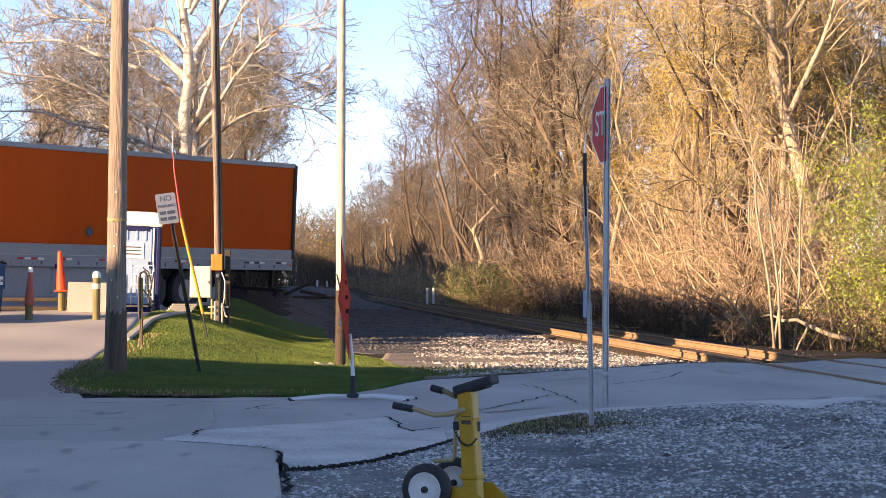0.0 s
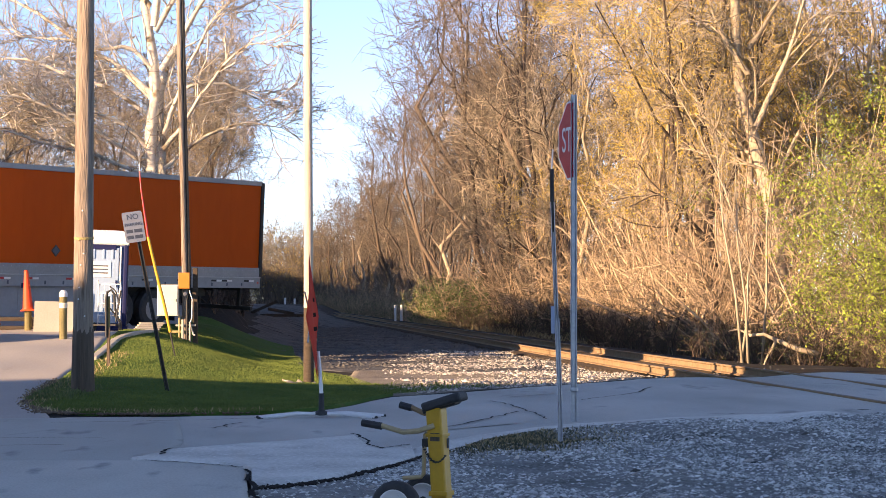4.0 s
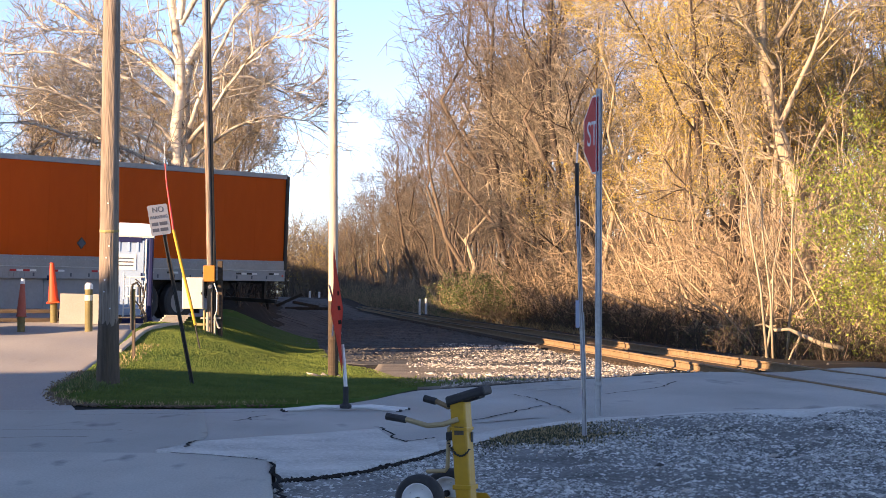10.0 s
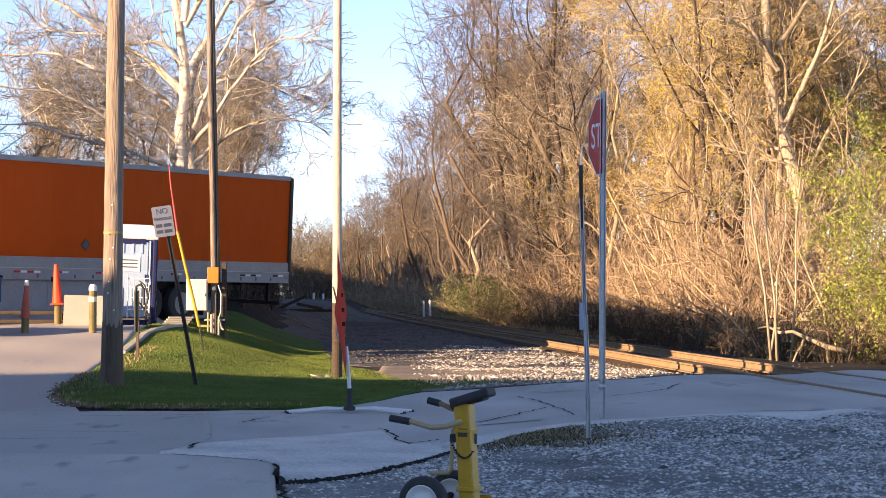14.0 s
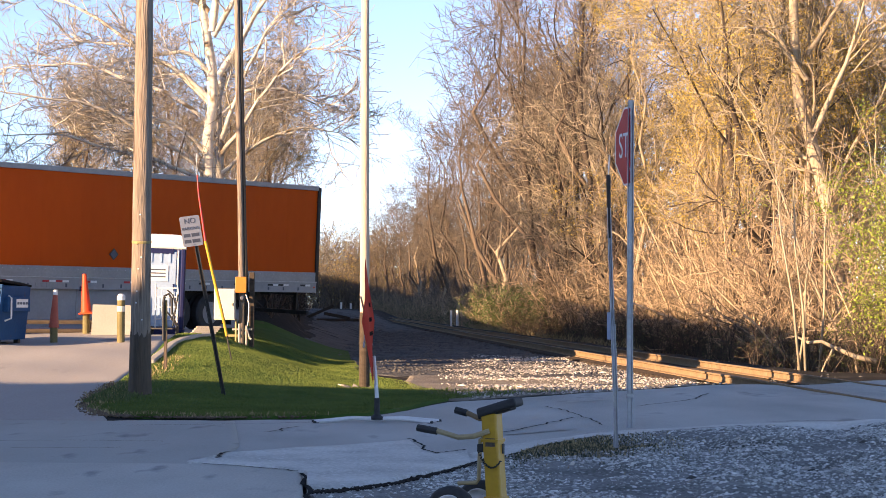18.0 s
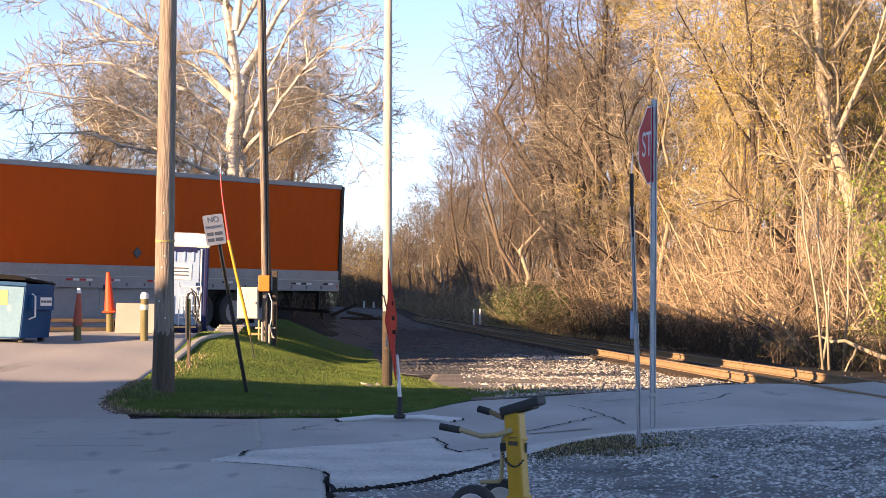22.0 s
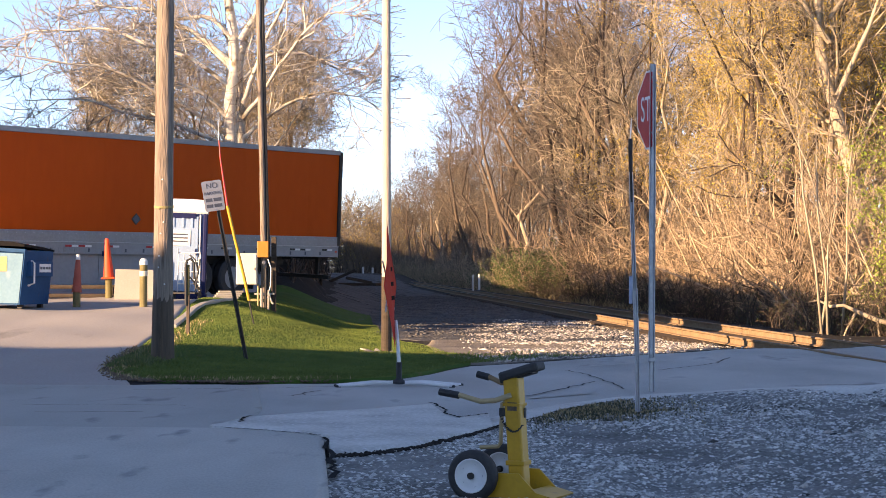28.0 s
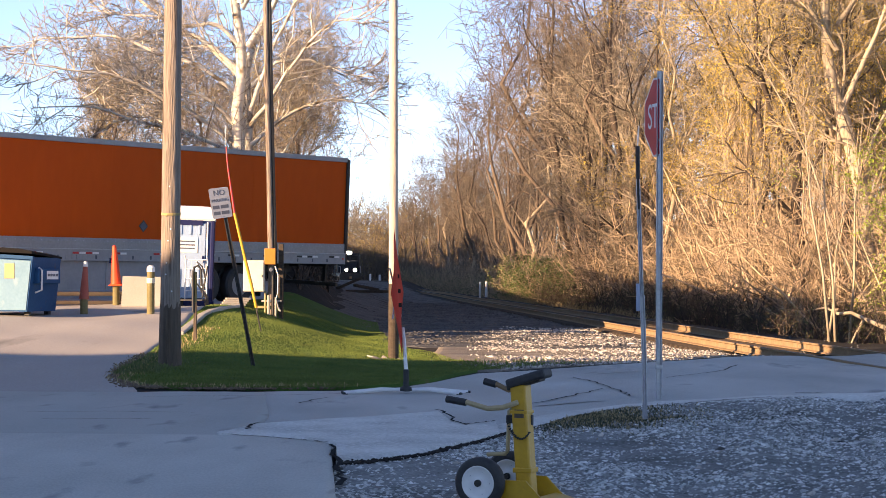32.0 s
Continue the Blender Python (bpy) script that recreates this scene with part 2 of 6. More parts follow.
def thing(name, m, label, category, group="", kind=""):
    ob = new(name)
    ob.empty_display_size = 0.1
    ob.matrix_world = m
    return tagged(ob, label, category, group, kind)


def box(sx, sy, sz, at=(0, 0, 0), bevel=0.0, bm=None, turn=None):
    """A box with its centre at the given place."""
    bm = bm or bmesh.new()
    m = Matrix.Translation(at) @ (turn or Matrix()) @ Matrix.Diagonal((sx, sy, sz, 1))
    made = bmesh.ops.create_cube(bm, size=1.0, matrix=m)
    if bevel:
        edges = list({e for v in made["verts"] for e in v.link_edges})
        bmesh.ops.bevel(bm, geom=edges, offset=bevel, segments=2, affect="EDGES", profile=0.5)
    return bm


def rod(a, b, r0, r1=None, sides=12, bm=None, caps=True):
    """A round bar from a to b."""
    bm = bm or bmesh.new()
    a, b = Vector(a), Vector(b)
    turn = (b - a).to_track_quat("Z", "Y").to_matrix().to_4x4()
    bmesh.ops.create_cone(bm, cap_ends=caps, segments=sides, radius1=r0, radius2=r0 if r1 is None else r1, depth=(b - a).length,
                          matrix=Matrix.Translation((a + b) / 2) @ turn)
    return bm


def pipe(points, r, sides=8, bm=None):
    """A bent tube through the points, with one radius or one for each point."""
    bm = bm or bmesh.new()
    pts = [Vector(p) for p in points]
    radii = r if isinstance(r, (list, tuple)) else [r] * len(pts)
    rings, side = [], None
    for i, p in enumerate(pts):
        d = (pts[min(i + 1, len(pts) - 1)] - pts[max(i - 1, 0)]).normalized()
        side = d.orthogonal().normalized() if side is None else (side - d * side.dot(d)).normalized()
        up = d.cross(side)
        rings.append([bm.verts.new(p + radii[i] * (math.cos(2 * math.pi * k / sides) * side + math.sin(2 * math.pi * k / sides) * up))
                      for k in range(sides)])
    for a, b in zip(rings, rings[1:]):
        for k in range(sides):
            bm.faces.new((a[k], a[(k + 1) % sides], b[(k + 1) % sides], b[k]))
    bm.faces.new(rings[0][::-1])
    bm.faces.new(rings[-1])
    return bm


def plate(outline, thick, bm=None, m=None):
    """A flat plate: an outline in x and z, pulled along y by the thickness."""
    bm = bm or bmesh.new()
    m = m or Matrix()
    a = [bm.verts.new(m @ Vector((x, -thick / 2, z))) for x, z in outline]
    b = [bm.verts.new(m @ Vector((x, thick / 2, z))) for x, z in outline]
    bm.faces.new(a)
    bm.faces.new(b[::-1])
    for i in range(len(a)):
        j = (i + 1) % len(a)
        bm.faces.new((a[j], a[i], b[i], b[j]))
    bmesh.ops.recalc_face_normals(bm, faces=bm.faces[:])
    return bm


def lathe(profile, sides=20, bm=None, m=None, caps=True):
    """A round body from (radius, z) pairs."""
    bm = bm or bmesh.new()
    m = m or Matrix()
    rings = [[bm.verts.new(m @ Vector((r * math.cos(2 * math.pi * k / sides), r * math.sin(2 * math.pi * k / sides), z))) for k in range(sides)]
             for r, z in profile]
    for a, b in zip(rings, rings[1:]):
        for k in range(sides):
            bm.faces.new((a[k], a[(k + 1) % sides], b[(k + 1) % sides], b[k]))
    if caps:
        bm.faces.new(rings[0][::-1])
        bm.faces.new(rings[-1])
    return bm


def array_mesh(name, verts, faces, mat, smooth=False):
    """A mesh from numpy arrays; all faces have the same number of corners."""
    me = bpy.data.meshes.new(name)
    verts, faces = np.asarray(verts, np.float32).reshape(-1, 3), np.asarray(faces, np.int32)
    n, k = faces.shape
    me.vertices.add(len(verts))
    me.vertices.foreach_set("co", verts.ravel())
    me.loops.add(n * k)
    me.loops.foreach_set("vertex_index", faces.ravel())
    me.polygons.add(n)
    me.polygons.foreach_set("loop_start", np.arange(0, n * k, k, dtype=np.int32))
    if smooth:
        me.polygons.foreach_set("use_smooth", np.ones(n, bool))
    me.update(calc_edges=True)
    me.materials.append(mat)
    return me


def lettering(text, size, m, mat, parent=None, name="lettering", thick=0.001):
    """Words in the built-in font, as a mesh, centred."""
    cu = bpy.data.curves.new(name, "FONT")
    cu.body, cu.size, cu.align_x, cu.align_y, cu.extrude = text, size, "CENTER", "CENTER", thick
    ob = bpy.data.objects.new(name, cu)
    scene.collection.objects.link(ob)
    bpy.context.view_layer.update()
    me = bpy.data.meshes.new_from_object(ob.evaluated_get(bpy.context.evaluated_depsgraph_get()))
    bpy.data.objects.remove(ob)
    me.materials.clear()
    me.materials.append(mat)
    made = new(name, me)
    made.parent = parent
    made.matrix_local = m
    return made


# ---- the lie of the land ----


def ease(v, a, b):
    t = np.clip((np.asarray(v, float) - a) / (b - a), 0, 1)
    return t * t * (3 - 2 * t)


def track_x(y):
    """The middle of the track: straight from the crossing, then bending away to the left."""
    y = np.asarray(y, float)
    u = np.clip((y - 140) / 130, 0, 1.6)
    past = np.clip(y - 348, 0, None)
    return 8.35 - 0.056 * y - 7 * u * u - 0.172 * past


def track_z(y):
    return 0.2 + 0.5 * ease(y, 120, 270)


def ground_at(x, y):
    return float(land(x, y))


LOT_TOP = 0.75


def land(x, y):
    """Height of the ground: the yard's raised lot, its grass bank, the track bed and the low woodland floor beyond it."""
    x, y = np.asarray(x, float), np.asarray(y, float)
    crest = -4.0 - 1.2 * ease(y, 34, 44)
    lot = LOT_TOP * ease(y, 25, 44) * (1 - ease(x, crest, crest + 3.4))
    off = x - track_x(y)
    bed = (track_z(y) - 0.2) * (1 - ease(np.abs(off), 12, 40))
    bench = -0.03 * (1 - ease(np.abs(off), 1.6, 3.2)) * ease(y, 36, 40)
    cross = 0.16 * (1 - ease(np.abs(off), 1.5, 7)) * (1 - ease(y, 31.3 + 0.55 * (x - 5), 32.6 + 0.55 * (x - 5)))
    wood = -0.9 * ease(off, 2.6, 6.5) * ease(y, 40, 52) + 2.5 * ease(off, 14, 45) * ease(y, 40, 60)
    # bank: rise added as a dark backdrop under the trailer
    bank = 1.5 * ease(y, 58, 63) * (1 - ease(off, -10.2, -8.4)) * (1 - ease(y, 200, 260))
    rough = 0.03 * np.sin(x * 1.7 + 0.6 * y) * np.sin(y * 1.1 - 0.4 * x)
    heap = 0.045 * (np.sin(4.6 * x + 1.1 * y) * np.sin(2.6 * y - 1.7 * x) + np.sin(1.9 * x - 0.7 * y + 1) * np.sin(1.3 * y + 0.8 * x)) * ease(x, 0.7, 1.6) * (1 - ease(y, 16 + 0.9 * x, 17.8 + 0.9 * x)) * ease(y, 9, 12)
    return heap + lot + bed + bench + cross + wood + bank + rough * ease(y, 24, 34) * (1 - ease(y, 300, 400))


def sheet(name, xs_of, ys, nx, lift, mat, label, category, smooth=True, kind="structure"):
    """A piece of paving or turf that follows the land, between two edges xs_of(y), with a skirt down into the ground."""
    rows = []
    for y in ys:
        a, b = xs_of(y)
        x = np.concatenate([[a], np.linspace(a + 0.02, b - 0.02, nx - 2), [b]])
        z = land(x, np.full(nx, y)) + lift
        z[0] -= lift + 0.05
        z[-1] -= lift + 0.05
        rows.append(np.stack([x, np.full(nx, y), z], 1))
    rows[0][:, 2] -= lift + 0.05
    rows[-1][:, 2] -= lift + 0.05
    v = np.array(rows)
    i = np.arange(len(ys) * nx).reshape(len(ys), nx)
    f = np.stack([i[:-1, :-1], i[:-1, 1:], i[1:, 1:], i[1:, :-1]], -1).reshape(-1, 4)
    return tagged(new(name, array_mesh(name, v, f, mat, smooth)), label, category, kind=kind)


def interp(v, xs, ys):
    return np.interp(v, xs, ys)


# the ground is one sheet, fine where the camera looks, reaching the horizon
gx = np.concatenate([[-2500, -900, -400, -200, -120, -80, -60, -45, -35, -28], np.arange(-24, 24.1, 0.5), [28, 34, 42, 52, 70, 100, 160, 300, 700, 2500]])
gy = np.concatenate([[-400, -100, -50, -25, -10], np.arange(-4, 70.1, 0.6), np.arange(72, 130, 2.0), np.arange(134, 400, 8.0), [420, 500, 700, 1200, 2600]])
GX, GY = np.meshgrid(gx, gy)
GZ = land(GX, GY)
gi = np.arange(GX.size).reshape(GX.shape)
gf = np.stack([gi[:-1, :-1], gi[:-1, 1:], gi[1:, 1:], gi[1:, :-1]], -1).reshape(-1, 4)
tagged(new("ground", array_mesh("ground", np.stack([GX, GY, GZ], -1), gf, M_EARTH, True)), "dark bare earth with cinders and stones", "ground", kind="structure")

NEAR_X = [-60, -8, -4, -1.9, -1.25, -0.97, -0.9, -0.84, -0.8, -0.58, -0.38, -0.17, 0.05, 0.3, 0.56, 0.86, 1.18, 1.51, 1.85, 2.2, 2.8, 3.5, 5.4, 9, 14, 60]
NEAR_Y = [13, 16.75, 16.7, 16.6, 16.2, 15.85, 15.4, 14.4, 14.25, 14.4, 14.65, 15.0, 15.6, 16.3, 17.2, 18.0, 18.95, 19.6, 20.1, 20.4, 20.6, 20.75, 20.6, 22.0, 25.5, 52]
FAR_X = [-60, -12, -5.3, -4.6, -3.4, -2.4, -1.3, -0.65, -0.23, 0.34, 0.94, 1.8, 2.7, 3.7, 4.6, 5.8, 7.0, 9.0, 14, 60]
FAR_Y = [21, 22.5, 23.1, 23.4, 23.8, 23.85, 24.1, 24.9, 26.1, 28.4, 28.95, 29.5, 30.0, 30.6, 31.1, 31.9, 32.6, 33.8, 37.5, 78]


def road_strip(name, x0, x1, nx, ny, lo, hi, lift, mat, label, jag=0.0):
    xs = np.linspace(x0, x1, nx)
    v = []
    for x in xs:
        a, b = lo(x), hi(x)
        if jag:
            a += jag * noise.noise((x * 2.3, 1.7, 0))
            b += jag * noise.noise((x * 1.9, 7.1, 0))
        y = np.linspace(a, b, ny)
        z = land(np.full(ny, x), y) + lift
        z[0] -= lift + 0.04
        z[-1] -= lift + 0.04
        v.append(np.stack([np.full(ny, x), y, z], 1))
    i = np.arange(nx * ny).reshape(nx, ny)
    f = np.stack([i[:-1, :-1], i[1:, :-1], i[1:, 1:], i[:-1, 1:]], -1).reshape(-1, 4)
    return tagged(new(name, array_mesh(name, v, f, mat, True)), label, "road", kind="structure")


road_strip("road", -60, 60, 420, 26, lambda x: interp(x, NEAR_X, NEAR_Y), lambda x: interp(x, FAR_X, FAR_Y), 0.014, M_ROAD, "grey worn asphalt road with cracks and patches", 0.12)
road_strip("apron", -2.0, 0.45, 130, 26, lambda x: interp(x, NEAR_X, NEAR_Y) - 0.02, lambda x: interp(x, [-2, -1.93, -1.78, -1.64, -1.24, -0.77, -0.1, 0.06, 0.165, 0.435], [16.8, 16.92, 17.7, 17.9, 18.4, 18.9, 19.65, 18.03, 17.65, 18.15]), 0.065,
           M_PATCH, "old broken pale asphalt apron beside the road", 0.05)
sheet("road_patch", lambda y: (-8, float(interp(y, [17.1, 18.3, 18.5, 19.3, 23.2], [-1.85, -1.86, -1.75, -1.78, -2.2]))), np.concatenate([[16.5, 16.52], np.arange(16.6, 23.2, 0.2), [23.21, 23.23]]), 60, 0.026, M_CONC, "pale concrete patch across the road", "pavement")
road_strip("shoulder", 0.45, 20, 260, 5, lambda x: interp(x, NEAR_X, NEAR_Y) - 0.12, lambda x: interp(x, NEAR_X, NEAR_Y) + interp(x, [0.45, 0.9, 1.5, 2.5, 20], [1.7, 1.5, 0.75, 0.6, 0.5]), 0.03, M_PATCH, "pale crumbling asphalt shoulder of the road", 0.12)
road_strip("gravel_bed", -0.75, 20, 160, 60, lambda x: 9.0 + 0 * x, lambda x: interp(x, NEAR_X, NEAR_Y) - 0.05, 0.035, M_FINES, "grey crushed stone yard in the shade, relief shading put into its colour")
sheet("concrete_slab", lambda y: (-9, interp(y, [2, 12.56, 14.1, 15.63, 15.85, 16.15, 16.46, 16.56, 16.62], [0.0, -0.72, -0.83, -0.936, -0.994, -1.277, -1.637, -1.89, -4.0])), np.concatenate([np.arange(2, 15.5, 0.5), np.arange(15.55, 16.58, 0.045), [16.6, 16.62]]), 90, 0.055, M_SLAB, "pale worn concrete pad with a chipped edge", "pavement")
sheet("lot", lambda y: (-26, interp(y, [22, 23.6, 25.9, 28, 31, 38.3, 44, 60], [-3.6, -3.8, -4.35, -4.7, -4.75, -5.1, -5.5, -5.5])), np.arange(22.3, 61, 0.6), 130, 0.025, M_LOT, "sunlit worn asphalt yard lot", "pavement")
sheet("cinder_bed", lambda y: (float(interp(y, [38, 45, 60, 140, 270], [-0.3, -2.2, -3.6, -8.5, -26])), float(track_x(y)) - 1.35), np.arange(38, 262, 1.0), 50, 0.012, M_CINDER, "dark cinders between the bank and the track", "ground")
sheet("stone_dust", lambda y: (float(interp(y, [28.4, 31, 36, 45, 57], [0.3, 0.1, -0.3, 0.0, 1.4])), min(float(track_x(y)) - 1.3, float(interp(y, [28.4, 29, 30, 31.5, 33, 34], [0.5, 0.9, 2.4, 5.0, 7.2, 8.0])))), np.arange(28.4, 57, 0.4), 40, 0.006, M_BEDDING, "tan stone dust and crushed stone beside the track", "ground")
sheet("grass_bank", lambda y: (interp(y, [23.9, 24.6, 26.2, 28, 31, 38.3, 44, 60], [-3.4, -3.95, -4.5, -4.75, -4.8, -5.15, -5.5, -5.6]), interp(y, [23.9, 24.2, 24.9, 26.1, 28.4, 29, 32, 36, 42, 60], [-2.4, -1.25, -0.62, -0.2, 0.36, 0.5, 0.0, -0.6, -1.4, -2.2])),
      np.concatenate([np.arange(23.9, 28, 0.15), np.arange(28, 60, 0.4)]), 60, 0.04, M_TURF, "short green turf on the bank beside the yard", "grass")

# ---- trees ----


def tubes(P, R, sides):
    """Round limbs from polylines: P has (limbs, points, 3), R (limbs, points). Gives vertices and quads."""
    B, N, _ = P.shape
    d = P[:, -1] - P[:, 0]
    d /= np.linalg.norm(d, axis=1, keepdims=True) + 1e-9
    ref = np.where(np.abs(d[:, 2:3]) > 0.9, np.array([[1.0, 0, 0]]), np.array([[0, 0, 1.0]]))
    u = np.cross(d, ref)
    u /= np.linalg.norm(u, axis=1, keepdims=True) + 1e-9
    w = np.cross(d, u)
    a = 2 * np.pi * np.arange(sides) / sides
    ring = np.cos(a)[None, :, None] * u[:, None] + np.sin(a)[None, :, None] * w[:, None]
    V = P[:, :, None] + R[:, :, None, None] * ring[:, None]
    idx = np.arange(B * N * sides).reshape(B, N, sides)
    nxt = np.roll(idx, -1, axis=2)
    F = np.stack([idx[:, :-1], nxt[:, :-1], nxt[:, 1:], idx[:, 1:]], -1)
    return V.reshape(-1, 3), F.reshape(-1, 4)


def join(pieces):
    vs, fs, k = [], [], 0
    for v, f in pieces:
        vs.append(v)
        fs.append(f + k)
        k += len(v)
    return np.concatenate(vs), np.concatenate(fs)


def sprout(rng, P, R, count, length, spread, up, points, thin, wobble, start=0.25, droop=0.0):
    """Child limbs along parent limbs."""
    B, N, _ = P.shape
    who = np.repeat(np.arange(B), count)
    s = start + (1 - start) * rng.random(len(who)) ** 0.8
    pos = s * (N - 1)
    i = np.minimum(pos.astype(int), N - 2)
    f = (pos - i)[:, None]
    base = P[who, i] * (1 - f) + P[who, i + 1] * f
    tang = P[who, i + 1] - P[who, i]
    tang /= np.linalg.norm(tang, axis=1, keepdims=True) + 1e-9
    side = rng.normal(size=(len(who), 3))
    side -= tang * np.sum(side * tang, 1, keepdims=True)
    side /= np.linalg.norm(side, axis=1, keepdims=True) + 1e-9
    sp = spread * (0.6 + 0.8 * rng.random((len(who), 1)))
    d = tang * np.cos(sp) + side * np.sin(sp)
    d[:, 2] += up
    d /= np.linalg.norm(d, axis=1, keepdims=True)
    L = length * (0.5 + rng.random((len(who), 1))) * (1.15 - 0.6 * s[:, None])
    out = np.zeros((len(who), points, 3))
    out[:, 0] = base
    for k in range(1, points):
        d = d + wobble * rng.normal(size=d.shape)
        d[:, 2] += up * 0.25 - droop * k
        d /= np.linalg.norm(d, axis=1, keepdims=True)
        out[:, k] = out[:, k - 1] + d * L / (points - 1)
    r0 = (R[who, i] * (1 - f[:, 0]) + R[who, i + 1] * f[:, 0]) * thin
    taper = np.linspace(1.0, 0.35, points)
    return out, np.maximum(r0[:, None] * taper[None], 0.004)


def leaves(rng, P, count, size, jitter):
    """Small four-cornered leaves about the ends of twigs."""
    B, N, _ = P.shape
    n = B * count
    who = np.repeat(np.arange(B), count)
    k = rng.integers(0, N - 1, n)
    f = rng.random((n, 1))
    c = P[who, k] * (1 - f) + P[who, k + 1] * f + rng.normal(size=(n, 3)) * jitter
    a = rng.normal(size=(n, 3))
    a /= np.linalg.norm(a, axis=1, keepdims=True)
    b = np.cross(a, rng.normal(size=(n, 3)))
    b /= np.linalg.norm(b, axis=1, keepdims=True)
    s = size * (0.5 + rng.random((n, 1)))
    V = np.stack([c - a * s, c + b * s * 0.5, c + a * s, c - b * s * 0.5], 1).reshape(-1, 3)
    return V, np.arange(n * 4).reshape(n, 4)


def tree_meshes(seed, height, radius, limbs, limb_len, fork, twigs, twig_len, fine, bark, twig_mat, leaf=None, leaf_count=0, leaf_size=0.05, lean=0.05, up=0.25, low=0.3, trunk=None, thick=1.0, spread=0.75, limb_r=0.55, bends=(7, 0.16, 2)):
    """The trunk with its limbs, and the crown of branches, twigs and buds of one tree standing at the origin."""
    rng = np.random.default_rng(seed)
    n = 9
    if trunk is None:
        t = np.linspace(0, 1, n)
        sway = np.cumsum(rng.normal(size=(n, 2)) * lean * height / n, 0)
        trunk = np.stack([sway[:, 0], sway[:, 1], t * height], 1)
        trunk[0, :2] = 0
    trunk = np.asarray(trunk, float)
    n = len(trunk)
    P0 = trunk[None]
    R0 = (radius * (1 - 0.85 * np.linspace(0, 1, n)))[None]
    R0[0, 0] *= 1.35
    P1, R1 = sprout(rng, P0, R0, limbs, limb_len, spread, up, bends[0], limb_r, bends[1], low)
    P2, R2 = sprout(rng, P1, R1, fork, limb_len * 0.5, 0.7, up * 0.6, 5, 0.55, 0.2, 0.2)
    P3, R3 = sprout(rng, P2, R2, twigs, twig_len, 0.9, up * 0.35, 4, 0.5, 0.28, 0.1)
    P4, R4 = sprout(rng, P3, R3, fine, twig_len * 0.6, 0.85, up * 0.2, bends[2], 0.6, 0.35, 0.1)
    R3, R4 = np.maximum(R3, 0.007 * thick), np.maximum(R4, 0.0055 * thick)
    wood = array_mesh("trunk", *join([tubes(P0, R0, 9), tubes(P1, R1, 6)]), bark, True)
    crown = array_mesh("crown", *join([tubes(P2, R2, 4), tubes(P3, R3, 3), tubes(P4, R4, 3)]), twig_mat)
    leafy = array_mesh("leaves", *leaves(rng, P4, leaf_count, leaf_size, 0.12), leaf) if leaf else None
    return wood, crown, leafy


def guided_tree(seed, stems, radii, fork, fork_len, twigs, twig_len, fine, bark, twig_mat, leaf=None, leaf_count=0, leaf_size=0.04, up=0.1, thick=1.9, depth=0.45):
    """A tree whose stem and great limbs follow given lines in x and z, with branches and twigs grown on them."""
    rng = np.random.default_rng(seed)
    n = 15
    P0, R0 = np.zeros((len(stems), n, 3)), np.zeros((len(stems), n))
    for k, (line, r) in enumerate(zip(stems, radii)):
        line = np.asarray(line, float)
        u = np.concatenate([[0], np.cumsum(np.linalg.norm(np.diff(line, axis=0), axis=1))])
        w = np.linspace(0, u[-1], n)
        p = np.stack([np.interp(w, u, line[:, 0]), np.zeros(n), np.interp(w, u, line[:, 1])], 1)
        p[1:-1] = (p[:-2] + 2 * p[1:-1] + p[2:]) / 4
        p[2:] += np.cumsum(rng.normal(size=(n - 2, 3)), 0) * 0.018 * u[-1] / 4
        if k:
            p[:, 1] += rng.uniform(-depth, depth) * w
        P0[k], R0[k] = p, r * np.linspace(1, 0.22, n)
    R0[0, 0] *= 1.3
    P2, R2 = sprout(rng, P0, R0, fork, fork_len, 0.8, up, 7, 0.36, 0.2, 0.15)
    P3, R3 = sprout(rng, P2, R2, twigs, twig_len, 0.9, up * 0.5, 5, 0.45, 0.26, 0.1)
    P4, R4 = sprout(rng, P3, R3, fine, twig_len * 0.55, 0.85, up * 0.3, 3, 0.6, 0.35, 0.1)
    R2, R3, R4 = np.maximum(R2, 0.013 * thick), np.maximum(R3, 0.008 * thick), np.maximum(R4, 0.0055 * thick)
    wood = array_mesh("trunk", *join([tubes(P0, R0, 10), tubes(P2, R2, 5)]), bark, True)
    crown = array_mesh("crown", *join([tubes(P3, R3, 3), tubes(P4, R4, 3)]), twig_mat)
    leafy = array_mesh("leaves", *leaves(rng, P4, leaf_count, leaf_size, 0.12), leaf) if leaf else None
    return wood, crown, leafy


def plant(name, meshes, m, label, category, group="", scale=1.0):
    ob = thing(name, m @ Matrix.Diagonal((scale, scale, scale, 1)), label, category, group)
    for nm, me in zip(("trunk", "crown", "leaves"), meshes):
        if me:
            p = new(nm, me)
            p.parent = ob
    return ob


TREES = random.Random(11)
# kinds of woodland trees: near ones finely branched, far ones plainer
NEAR_KINDS = [tree_meshes(20 + k, 17 + k, 0.24, 12, 5.0, 6, 4, 1.7, 2, (M_PALE_BARK, M_DARK_BARK, M_BARK, M_DARK_BARK)[k], M_TWIG, low=0.15, up=0.3, lean=0.3, thick=2.9, limb_r=0.6, bends=(9, 0.24, 2)) for k in range(4)]
BUD_KINDS = [tree_meshes(40 + k, 16 + k, 0.17, 12, 4.5, 6, 5, 1.5, 2, M_PALE_BARK if k else M_DARK_BARK, M_TWIG, M_BUD, 40, 0.028, low=0.1, up=0.3, lean=0.2, thick=2.6) for k in range(2)]
